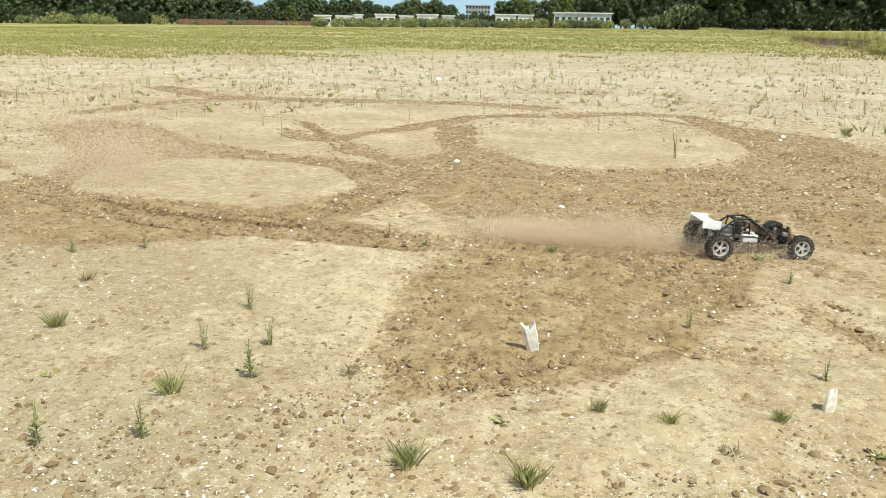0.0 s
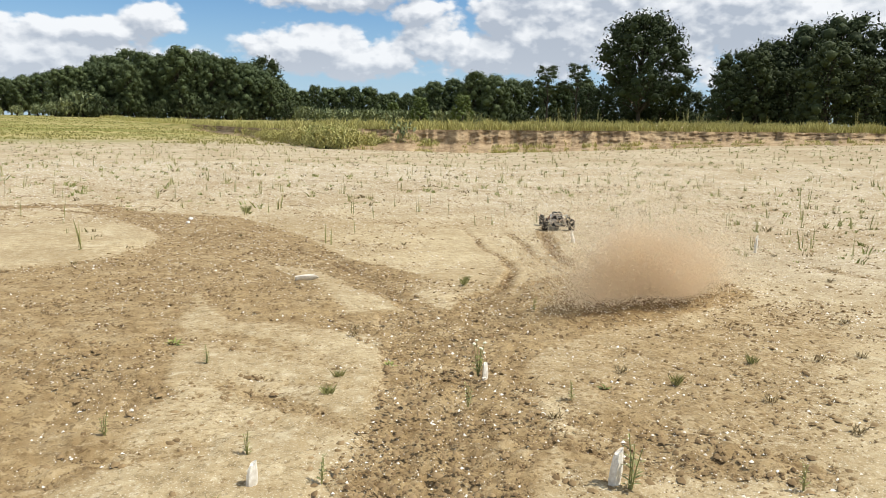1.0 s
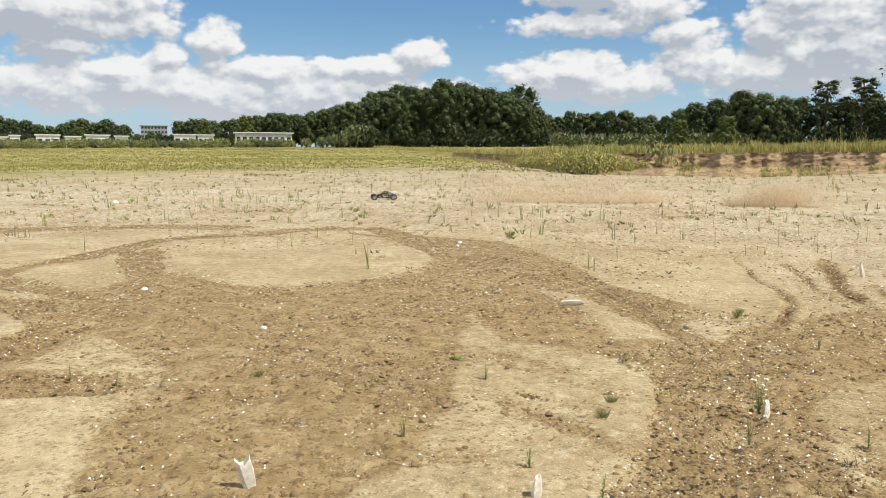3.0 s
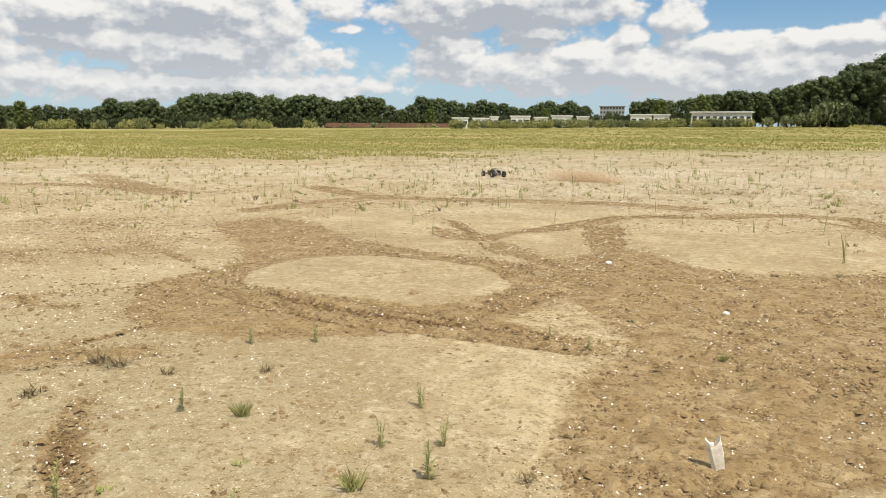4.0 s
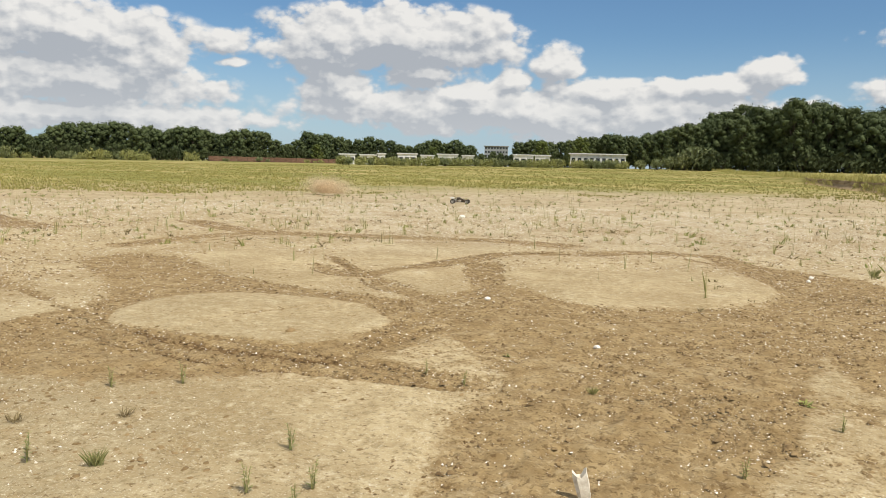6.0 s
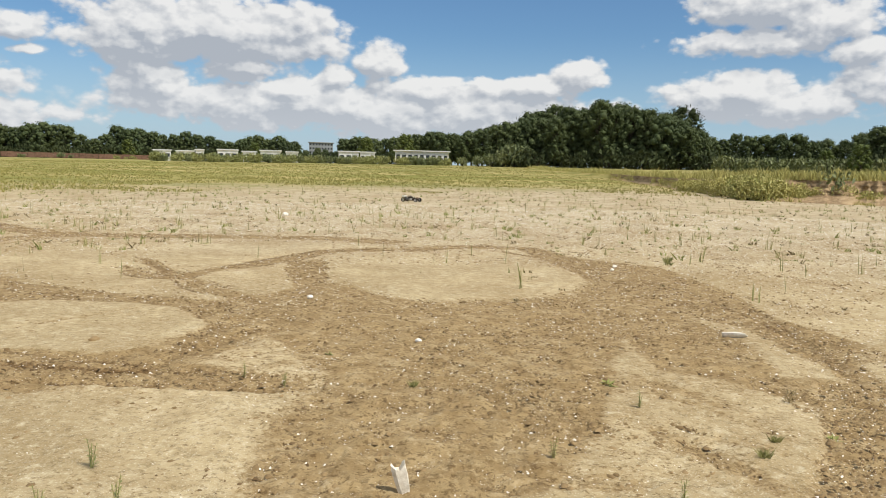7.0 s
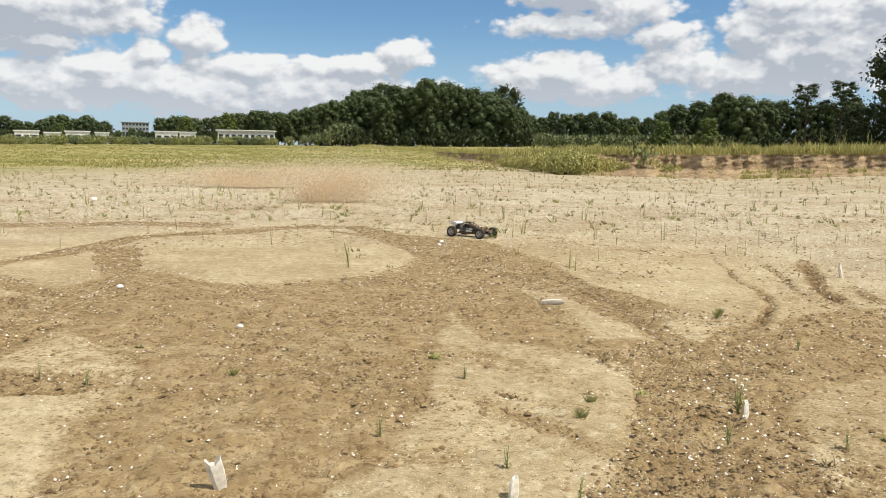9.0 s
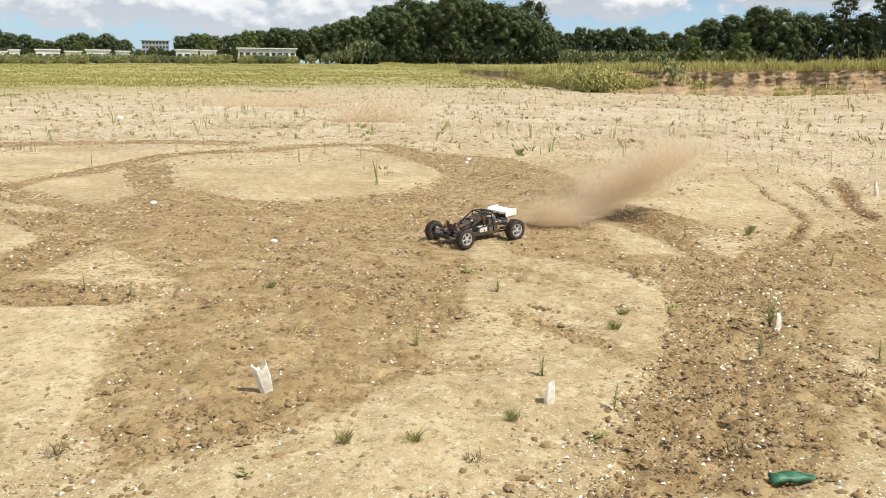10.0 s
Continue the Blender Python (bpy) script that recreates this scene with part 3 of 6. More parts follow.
UNTOUCHED += [
    (.96, .06, [(-3.20, 9.85), (-2.68, 10.52), (-1.71, 10.80), (-0.74, 11.30), (-0.06, 11.08), (0.27, 10.20), (0.12, 9.38), (-0.20, 8.70), (-0.90, 8.12), (-1.46, 7.95), (-1.92, 8.35), (-2.56, 9.10)]),
    (.75, .20, [(-5.99, 10.90), (-5.79, 12.09), (-5.14, 13.16), (-3.87, 12.69), (-3.82, 11.20), (-4.29, 10.48), (-4.79, 9.77), (-5.21, 9.72)]),
    (.80, .15, [(-7.58, 8.93), (-7.65, 10.24), (-6.77, 10.36), (-5.60, 9.10), (-4.56, 7.95), (-4.97, 7.55), (-5.81, 7.72), (-6.62, 8.10)]),
    (.92, .04, [(1.45, 7.38), (1.67, 7.11), (1.93, 6.20), (2.04, 5.52), (1.83, 5.68), (1.65, 5.95), (1.64, 6.41)]),
]
UNTOUCHED += [
    (.60, .09, [(0.58, 6.76), (0.71, 5.62), (1.14, 5.43), (1.44, 5.12), (1.56, 4.73), (1.51, 4.28), (1.35, 3.81), (1.06, 3.19), (0.88, 2.88), (0.66, 2.40), (-0.30, 2.30), (-0.12, 2.82), (0.03, 3.28), (0.23, 3.97), (0.29, 4.79), (0.39, 5.65)]),
    (.65, .20, [(3.66, 9.46), (4.38, 9.82), (3.92, 7.66), (3.26, 6.37), (2.50, 5.81), (2.25, 6.07), (2.39, 6.66), (3.03, 7.12)]),
    (.55, .18, [(-3.13, 1.87), (-3.46, 2.15), (-3.65, 2.51), (-3.61, 2.87), (-3.37, 3.28), (-3.17, 3.75), (-2.69, 4.12), (-2.19, 4.27), (-1.78, 4.23), (-1.53, 3.67), (-1.41, 3.19), (-1.33, 2.44), (-2.40, 1.60), (-2.84, 1.60)]),
]


def foot_of_bank(az):
    return np.interp(az, FOOT_AZ, FOOT_D) + 1.6 * field(np.asarray(az) * 0.45, np.zeros_like(az) + 3.3, 71, 4, 0.6)


def spline(points, step=0.08):
    """A smooth line through points."""
    p = np.array([points[0], *points, points[-1]], float)
    out = []
    for i in range(1, len(p) - 2):
        n = max(2, int(np.linalg.norm(p[i + 1] - p[i]) / step))
        t = np.linspace(0, 1, n, endpoint=False)[:, None]
        a, b, c, d = p[i - 1], p[i], p[i + 1], p[i + 2]
        out.append(0.5 * (2 * b + (c - a) * t + (2 * a - 5 * b + 4 * c - d) * t**2 + (3 * b - a - 3 * c + d) * t**3))
    return np.concatenate([*out, p[-1:]])


def inside(x, y, outline):
    """How deep each place lies within a rounded outline, in metres; negative outside."""
    ring = spline([*outline[-2:], *outline, *outline[:2]], 0.3)
    a = ring[:-1]
    e = ring[1:] - a
    best, odd = np.full(len(x), 1e9), np.zeros(len(x), bool)
    for (ax, ay), (ex, ey) in zip(a, e):
        if ex * ex + ey * ey < 1e-10:
            continue
        t = np.clip(((x - ax) * ex + (y - ay) * ey) / (ex * ex + ey * ey), 0, 1)
        best = np.minimum(best, (x - ax - t * ex) ** 2 + (y - ay - t * ey) ** 2)
    poly = np.array(outline)
    for (ax, ay), (bx, by) in zip(poly, np.roll(poly, -1, 0)):
        if ay != by:
            odd ^= ((ay > y) != (by > y)) & (x < (bx - ax) * (y - ay) / (by - ay) + ax)
    d = np.sqrt(best)
    return np.where(odd, d, -d)


def in_outline(x, y, outline, soft):
    """1 within the outline, 0 outside, over a soft edge."""
    o = np.array(outline)
    near = np.flatnonzero((x > o[:, 0].min() - 0.8) & (x < o[:, 0].max() + 0.8) & (y > o[:, 1].min() - 0.8) & (y < o[:, 1].max() + 0.8))
    out = np.zeros_like(x)
    if len(near):
        out[near] = ease(inside(x[near], y[near], outline), -soft, soft)
    return out


def wear(x, y):
    """How far the soil is churned up by wheels, 0 to 1, and the depth of the ruts."""
    x, y = np.asarray(x, float).ravel(), np.asarray(y, float).ravel()
    worn, rut, fresh = np.zeros_like(x), np.zeros_like(x), np.zeros_like(x)
    wx = x + 0.07 * field(x * 1.3, y * 1.3, 11, 5, 0.62)
    wy = y + 0.07 * field(x * 1.3, y * 1.3, 12, 5, 0.62)
    broad = [t for t in TRACKS if t[0] >= 0.56]
    narrow = [t for t in TRACKS if t[0] < 0.56]
    wear_along(broad, x, y, wx, wy, worn, rut, fresh)
    bx, by = x + 0.05 * field(x * 2.6, y * 2.6, 13, 4, 0.6), y + 0.05 * field(x * 2.6, y * 2.6, 14, 4, 0.6)
    patchy = np.clip(0.95 + 0.35 * field(x * 0.9, y * 0.9, 15, 4, 0.6), 0.5, 1.1)
    for much, soft, outline in CHURNED:
        worn[:] = np.maximum(worn, np.clip(much * patchy, 0, 1) * in_outline(bx, by, outline, soft))
    close = 1 - ease(np.hypot(x, y), 11, 20)
    for much, soft, outline in UNTOUCHED:
        clean = much * in_outline(bx, by, outline, soft)
        worn *= 1 - clean
        fresh *= 1 - clean
        rut += 0.012 * clean
    worn[:] = np.maximum(worn, close * np.clip(0.13 + 0.36 * field(x * 0.8, y * 1.1, 16, 4, 0.6), 0, 0.5))
    wear_along(narrow, x, y, wx, wy, worn, rut, fresh)
    return worn, np.clip(rut, -0.035, 0.02), fresh


def wear_along(tracks, x, y, wx, wy, worn, rut, fresh):
    """Adds the wear of wheels that ran along lines."""
    for width, much, line in tracks:
        s = spline(line)
        lo, hi = s.min(0) - width - 0.4, s.max(0) + width + 0.4
        near = np.flatnonzero((x > lo[0]) & (x < hi[0]) & (y > lo[1]) & (y < hi[1]))
        if not len(near):
            continue
        px, py = wx[near], wy[near]
        best, which = np.full(len(near), 1e9), np.zeros(len(near), int)
        for k, a in enumerate(s):
            q = (px - a[0]) ** 2 + (py - a[1]) ** 2
            which = np.where(q < best, k, which)
            best = np.minimum(best, q)
        d = np.sqrt(best)
        half = width * 0.5
        run = s[np.minimum(which + 1, len(s) - 1)] - s[np.maximum(which - 1, 0)]
        side = np.sign(run[:, 0] * (py - s[which][:, 1]) - run[:, 1] * (px - s[which][:, 0])) * d
        along = which * 0.08
        # ridges and scrapes run along the track
        scrape = field(side * 9 + 50 * width, along * 0.55, 81, 3, 0.6)
        ends = ease(along, -0.1, 0.8) * ease(len(s) * 0.08 - along, -0.1, 0.8)
        soft = 0.10 if width < 1.0 else 0.46
        w = much * (1 - ease(d, half - soft * 0.75, half + soft * 0.6)) * np.clip(0.92 + 0.55 * scrape, 0.2, 1.1) * (0.35 + 0.65 * ends)
        worn[near] = 1 - (1 - worn[near]) * (1 - np.clip(w, 0, 1))
        if width < 0.56:   # the two wheel grooves with their thrown-up rims
            gap = 0.19 if width > 0.25 else 0.0
            line_w = 0.05 if gap else max(width * 0.4, 0.045)
            groove = np.exp(-(((np.abs(side) - gap) / line_w) ** 2))
            rim = np.exp(-(((np.abs(side) - gap - 0.09) / 0.035) ** 2))
            cut = much * ends * np.clip(0.75 + 0.9 * field(along * 0.9 + 31 * width, side * 3, 83, 3), 0, 1)
            fresh[near] = np.maximum(fresh[near], np.clip(cut * groove, 0, 1))
            rut[near] += cut * (0.014 * rim - 0.022 * groove)
        rut[near] += much * 0.012 * scrape * (1 - ease(d, half * 0.7, half * 1.2 + 0.05)) - 0.010 * much * (1 - ease(d, half * 0.5, half + 0.05))


def land(x, y):
    """Height of the ground without the small relief."""
    x, y = np.asarray(x, float), np.asarray(y, float)
    d = np.hypot(x, y)
    az = np.degrees(np.arctan2(-x, y))
    rise = np.clip(1.9 - 0.033 * np.clip(az, -60, 90), 0, 2.6) * ease(d, 30, 185)
    right = np.clip(0.045 * np.maximum(0, x - 0.45 * np.maximum(y, 0)), 0, 1.3) * ease(d, 15, 34)
    z = np.where(np.abs(az) > 105, 0.3 * ease(d, 20, 80), rise * (az > -12) + rise * 0.15 * (az <= -12) + right)
    z = z + 0.10 * field(x * 0.06, y * 0.06, 5, 3) * ease(d, 16, 40)
    up = (az < 6) & (az > -105) & (d > foot_of_bank(az) + 2.2)
    top = np.interp(az, TOP_AZ, TOP_Z) + 0.10 * field(x * 0.2, y * 0.2, 8, 3)
    return np.where(up, np.maximum(z, top), z)


def build_ground():
    az = np.concatenate([np.arange(-180, -76, 3.0), np.arange(-76, 82, 0.24), np.arange(82, 179.0, 3.0), [180.0]])
    r = [0.0, 0.5, 1.0, 1.4]
    while r[-1] < 900:
        r.append(r[-1] * (1.010 if r[-1] < 30 else 1.022))
    r = np.array([*r, 1500, 3000, 4500])
    A, R = np.meshgrid(np.radians(az), r)
    x, y = -np.sin(A) * R, np.cos(A) * R
    worn, rut, fresh = np.zeros(x.size), np.zeros(x.size), np.zeros(x.size)
    near = np.flatnonzero(R.ravel() < 26)
    worn[near], rut[near], fresh[near] = wear(x.ravel()[near], y.ravel()[near])
    fx, fy, fr = x.ravel(), y.ravel(), R.ravel()
    fine = 0.014 * field(fx * 2.2, fy * 2.2, 21, 5, 0.62) + 0.009 * field(fx * 8, fy * 8, 22, 3) * (0.5 + worn)
    z = land(fx, fy) + fine * (1 - 0.85 * ease(fr, 5, 14)) * (1 - ease(fr, 20, 50)) + rut * (1 - ease(fr, 18, 26)) + 0.034 * np.clip(worn + 0.5 * fresh, 0.1, 1.2) * field(fx * 15, fy * 15, 23, 4, 0.68) * (1 - 0.75 * ease(fr, 4, 11)) * (1 - ease(fr, 14, 22))
    z = np.where(fr > 700, -2.0, z)
    n, k = len(az), len(r)
    i = np.arange(k - 1)[:, None] * n + np.arange(n - 1)[None]
    faces = np.stack([i, i + n, i + n + 1, i + 1], -1).reshape(-1, 4)
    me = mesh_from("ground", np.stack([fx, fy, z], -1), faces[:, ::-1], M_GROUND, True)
    azd = np.degrees(np.arctan2(-fx, fy))
    grass_from = np.interp(azd, [-60, -14, -10, -5, 0, 15, 35, 65], [70, 60, 50, 46, 43, 36, 31, 30])
    grass = ease(fr, grass_from - 12, grass_from + 26) * 0.95
    bank = (azd < 6) & (azd > -105) & (fr > foot_of_bank(azd) - 0.5)
    grass = np.where(bank, 0.95, grass)
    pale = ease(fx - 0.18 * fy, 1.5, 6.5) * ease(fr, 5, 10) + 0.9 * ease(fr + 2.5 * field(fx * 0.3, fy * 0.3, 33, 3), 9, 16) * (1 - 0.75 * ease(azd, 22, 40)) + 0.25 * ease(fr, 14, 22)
    damp = ease(field(fx * 0.35, fy * 0.35, 31, 3) - 0.16 * (fx + 1.5), -0.15, 0.55) * (1 - ease(fr, 6, 10))
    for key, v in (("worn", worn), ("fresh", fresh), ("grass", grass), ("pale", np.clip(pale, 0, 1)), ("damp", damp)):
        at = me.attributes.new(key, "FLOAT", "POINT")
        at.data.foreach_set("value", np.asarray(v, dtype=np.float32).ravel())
    return tagged(new("ground", me), "pale sandy soil churned by wheel tracks", "ground", kind="structure")


build_ground()


def build_bank():
    az = np.arange(-85, -3.4, 0.07)
    foot = foot_of_bank(az)
    v = np.linspace(0, 1, 21)
    rows_d, rows_z = [], []
    for q in v:
        lean = 1.75 * np.interp(q, [0, 0.25, 0.75, 0.85, 1.0], [-0.9, 0.35, 0.75, 0.95, 2.6])
        rows_d.append(foot + lean + 0.30 * field(az * 1.1, q * 8 + az * 0.3, 41, 5, 0.65) * (q < 0.9) + 0.14 * field(az * 3.6, q * 19 + az * 0, 43, 3))
        rows_z.append(np.interp(q, [0, 0.25, 0.8, 0.88, 1.0], [-0.05, 0.33, 0.92, 1.0, 1.0]) + az * 0)
    D, Q = np.array(rows_d), np.array(rows_z)
    a = np.radians(az)[None]
    x, y = -np.sin(a) * D, np.cos(a) * D
    low = land(-np.sin(a) * (foot - 1.2), np.cos(a) * (foot - 1.2))
    high = np.maximum(np.interp(az, TOP_AZ, TOP_Z)[None] + 0.06, low + 0.05)
    z = low + (high - low) * Q + 0.05 * field(x * 1.7, y * 1.7, 44, 3)
    n = len(az)
    i = np.arange(len(v) - 1)[:, None] * n + np.arange(n - 1)[None]
    faces = np.stack([i, i + 1, i + n + 1, i + n], -1).reshape(-1, 4)
    me = mesh_from("earth_bank", np.stack([x, y, z], -1).reshape(-1, 3), faces[:, ::-1], M_BANK, False)
    return tagged(new("earth_bank", me), "low eroded earth bank below a grassy rim", "bank", kind="structure")


build_bank()


# ---- grass and scattered small growth ----
def blades(name, x, y, z, height, width, mat, lean=0.35, per=3, seed=1):
    """Tufts of blades, each a slim bent blade of two faces."""
    rng = np.random.default_rng(seed)
    n = len(x) * per
    rep = lambda v: np.repeat(np.broadcast_to(np.asarray(v, float), (len(x),)), per)
    h = rep(height) * rng.uniform(0.55, 1.1, n)
    w = rep(width) * rng.uniform(0.6, 1.2, n)
    a = rng.uniform(0, 2 * np.pi, n)
    b = rng.uniform(0, 2 * np.pi, n)
    bx, by, bz = rep(x) + rng.normal(0, 1, n) * w * 1.6, rep(y) + rng.normal(0, 1, n) * w * 1.6, rep(z) - 0.01
    lx, ly = np.cos(b) * lean * h * rng.uniform(0.1, 1, n), np.sin(b) * lean * h * rng.uniform(0.1, 1, n)
    cx, cy = np.cos(a) * w * 0.5, np.sin(a) * w * 0.5
    v = np.stack([
        np.stack([bx - cx, by - cy, bz], -1), np.stack([bx + cx, by + cy, bz], -1),
        np.stack([bx + lx * 0.4 + cx * 0.8, by + ly * 0.4 + cy * 0.8, bz + h * 0.55], -1),
        np.stack([bx + lx, by + ly, bz + h], -1)], 1)
    i = np.arange(n)[:, None] * 4
    faces = np.concatenate([i + [0, 1, 2], i + [0, 2, 3]])
    return mesh_from(name, v.reshape(-1, 3), faces, mat)


def scatter(n, az, d, seed, power=1.0):
    """Random places in a sector of directions and distances."""
    rng = np.random.default_rng(seed)
    a = np.radians(rng.uniform(*az, n))
    r = d[0] + (d[1] - d[0]) * rng.uniform(0, 1, n) ** power
    return -np.sin(a) * r, np.cos(a) * r


def build_grass():
    x, y = scatter(30000, (-12, 72), (26, 150), 3, 1.7)
    d, az = np.hypot(x, y), np.degrees(np.arctan2(-x, y))
    start = np.interp(az, [-60, -14, -10, -5, 0, 15, 35, 65], [70, 60, 50, 46, 43, 36, 31, 30])
    keep = (d > start - 8) & (field(x * 0.15, y * 0.15, 50, 4) + ease(d, start - 10, start + 26) * 1.7 > 0.7) & (d < foot_of_bank(az) - 1)
    x, y, d = x[keep], y[keep], d[keep]
    me = blades("meadow_grass", x, y, land(x, y), 0.12 + 0.05 * field(x * 0.1, y * 0.1, 51, 2), 0.05 + 0.0006 * d, M_GRASS, 0.5, 4, 4)
    tagged(new("meadow_grass", me), "thin yellow-green meadow grass on the far field", "grass", kind="stuff")
    rng = np.random.default_rng(8)
    az = rng.uniform(-68, 5.5, 15000)
    d = foot_of_bank(az) + 1.3 + rng.uniform(0, 1, len(az)) ** 1.6 * 14
    x, y = -np.sin(np.radians(az)) * d, np.cos(np.radians(az)) * d
    z = np.maximum(land(x, y), np.interp(az, TOP_AZ, TOP_Z))
    me = blades("bank_grass", x, y, z, np.clip(0.50 + 0.55 * field(az * 2.2, d * 0.5, 53, 4, 0.6), 0.15, 1.0), 0.045, M_BANKGRASS, 0.55, 4, 9)
    tagged(new("bank_grass", me), "tall green and straw grass along the bank's rim", "grass", kind="stuff")
    # tufts that have slid down the face of the bank
    az = rng.uniform(-75, -3, 9000)
    keep = field(az * 0.7, az * 0 + 2.0, 54, 4) + 0.5 * field(az * 4, az * 0 + 5, 55, 2) > np.interp(az, [-60, -24, -17, -8], [0.12, 0.08, -0.1, -0.3])
    az = az[keep]
    f = np.where(az < -19, rng.uniform(-1.5, 0.0, len(az)), rng.uniform(-1.2, 1.0, len(az)))
    d = foot_of_bank(az) + f
    x, y = -np.sin(np.radians(az)) * d, np.cos(np.radians(az)) * d
    low = land(-np.sin(np.radians(az)) * (d - 3), np.cos(np.radians(az)) * (d - 3))
    z = low + np.clip((f + 0.6) / 1.9, 0, 0.9) * np.maximum(np.interp(az, TOP_AZ, TOP_Z) - low, 0.1) - 0.05
    me = blades("bank_tufts", x, y, z, np.clip(0.22 + 0.25 * field(az * 3, d * 2, 58, 3), 0.08, 0.5), 0.045, M_BANKGRASS, 0.8, 4, 10)
    tagged(new("bank_tufts", me), "green tufts on the slipped face of the bank", "grass", kind="stuff")
    # sparse low weeds on the open sand
    x, y = scatter(7000, (-62, 70), (9, 50), 14, 0.9)
    d, az = np.hypot(x, y), np.degrees(np.arctan2(-x, y))
    worn, _, fresh = wear(x, y)
    keep = (worn < 0.25) & (field(x * 0.22, y * 0.22, 57, 3) + 0.75 * ease(d, 9, 20) > 0.15) & (d < foot_of_bank(az) - 1.5)
    x, y = x[keep], y[keep]
    h = np.random.default_rng(15).uniform(0, 1, len(x))
    for i, (mat, lab) in enumerate(((M_WEED, "small dark green weeds strewn over the sand"), (M_WEEDPALE, "small pale green weeds strewn over the sand"), (M_WEEDDRY, "small dry brown weeds strewn over the sand"))):
        me = blades("sparse_weeds", x[i::3], y[i::3], land(x[i::3], y[i::3]), (0.035, 0.06, 0.03)[i] + (0.12, 0.28, 0.08)[i] * h[i::3] ** 3, (0.022, 0.016, 0.02)[i], mat, (1.1, 0.28, 1.4)[i], (8, 5, 8)[i], 16 + i)
        tagged(new("sparse_weeds", me), lab, "weeds", kind="stuff")
    # thin upright stalks
    x, y = scatter(700, (-60, 66), (9, 46), 33, 0.9)
    d, az = np.hypot(x, y), np.degrees(np.arctan2(-x, y))
    worn, _, fresh = wear(x, y)
    keep = (worn < 0.2) & (d < foot_of_bank(az) - 1.5)
    x, y = x[keep], y[keep]
    me = blades("dry_stalks", x, y, land(x, y), np.random.default_rng(3).uniform(0.10, 0.42, len(x)), 0.013, M_WEEDPALE, 0.12, 2, 34)
    tagged(new("dry_stalks", me), "thin upright pale stalks standing on the sand", "weeds", kind="stuff")


build_grass()


def strewn(name, x, y, size, mat, label, seed, flat=0.6, round_=False):
    """Small angular lumps lying on the ground."""
    rng = np.random.default_rng(seed)
    if round_:
        ring = [(math.cos(q * 1.2566), math.sin(q * 1.2566), -0.25) for q in range(5)]
        base = np.array([*ring, (0.55, 0.1, 0.62), (-0.35, 0.45, 0.7), (-0.2, -0.5, 0.55)], float)
        tri = np.array([(0, 1, 5), (1, 6, 5), (1, 2, 6), (2, 3, 6), (3, 7, 6), (3, 4, 7), (4, 5, 7), (4, 0, 5), (5, 6, 7)])
    else:
        base = np.array([(1, 0, -0.25), (-0.5, 0.87, -0.25), (-0.5, -0.87, -0.25), (0.1, 0.1, 1)], float)
        tri = np.array([(0, 1, 3), (1, 2, 3), (2, 0, 3)])
    m = len(base)
    n = len(x)
    a = rng.uniform(0, 2 * np.pi, n)
    p = base[None] * rng.uniform(0.5, 1.45, (n, m, 1)) * np.asarray(size)[:, None, None] * np.array([1, 0.75, flat])
    c, s = np.cos(a)[:, None], np.sin(a)[:, None]
    px, py = p[..., 0] * c - p[..., 1] * s, p[..., 0] * s + p[..., 1] * c
    z = land(x, y) + np.asarray(size) * 0.15
    v = np.stack([px + x[:, None], py + y[:, None], p[..., 2] + z[:, None]], -1)
    f = (np.arange(n)[:, None, None] * m + tri[None]).reshape(-1, 3)
    tagged(new(name, mesh_from(name, v.reshape(-1, 3), f, mat)), label, name.replace("_", " "), kind="stuff")


def build_litter():
    rng = np.random.default_rng(5)
    x, y = scatter(80000, (-62, 66), (1.9, 28), 61, 1.1)
    strewn("white_pebbles", x, y, 0.0020 + 0.0100 * rng.uniform(0, 1, len(x)) ** 8 + 0.00044 * np.hypot(x, y), M_PEBBLE, "white pebbles and shell bits strewn over the soil", 62)
    x, y = scatter(130000, (-62, 66), (1.9, 20), 63, 1.15)
    worn, _, fresh = wear(x, y)
    keep = (worn > 0.3) & (field(x * 1.4, y * 1.4, 64, 4, 0.65) > -0.02) | (fresh > 0.35) | (rng.uniform(0, 1, len(x)) < 0.34)
    x, y = x[keep], y[keep]
    strewn("earth_clods", x, y, 0.0038 + 0.020 * rng.uniform(0, 1, len(x)) ** 7 + 0.00055 * np.hypot(x, y), M_CLOD, "loose brown clods thrown up by the wheels", 65, 0.5, True)

    # heavier dark lumps, in drifts within the churned stretches
    x, y = scatter(70000, (-62, 66), (1.9, 22), 71, 1.0)
    worn, _, fresh = wear(x, y)
    keep = (field(x * 1.1, y * 1.1, 72, 4, 0.7) + 0.75 * worn + 0.5 * fresh > 0.50 - 0.14 * ease(np.hypot(x, y), 5, 12))
    x, y = x[keep], y[keep]
    strewn("earth_lumps", x, y, 0.0032 + 0.011 * rng.uniform(0, 1, len(x)) ** 5 + 0.00055 * np.hypot(x, y), M_LUMP, "dark brown lumps of damp soil in the tracks", 73, 0.7, True)

    x, y = scatter(60000, (-60, 62), (1.9, 7.5), 67, 1.0)
    worn, _, fresh = wear(x, y)
    keep = ((worn > 0.4) & (field(x * 2.2, y * 2.2, 68, 4, 0.65) > 0.05)) | ((fresh > 0.3) & (field(x * 4, y * 4, 69, 2) > -0.2))
    x, y = x[keep], y[keep]
    strewn("earth_crumbs", x, y, 0.003 + 0.009 * rng.uniform(0, 1, len(x)) ** 3, M_CLOD, "fine brown crumbs of churned soil in the tracks", 66, 0.6)


build_litter()


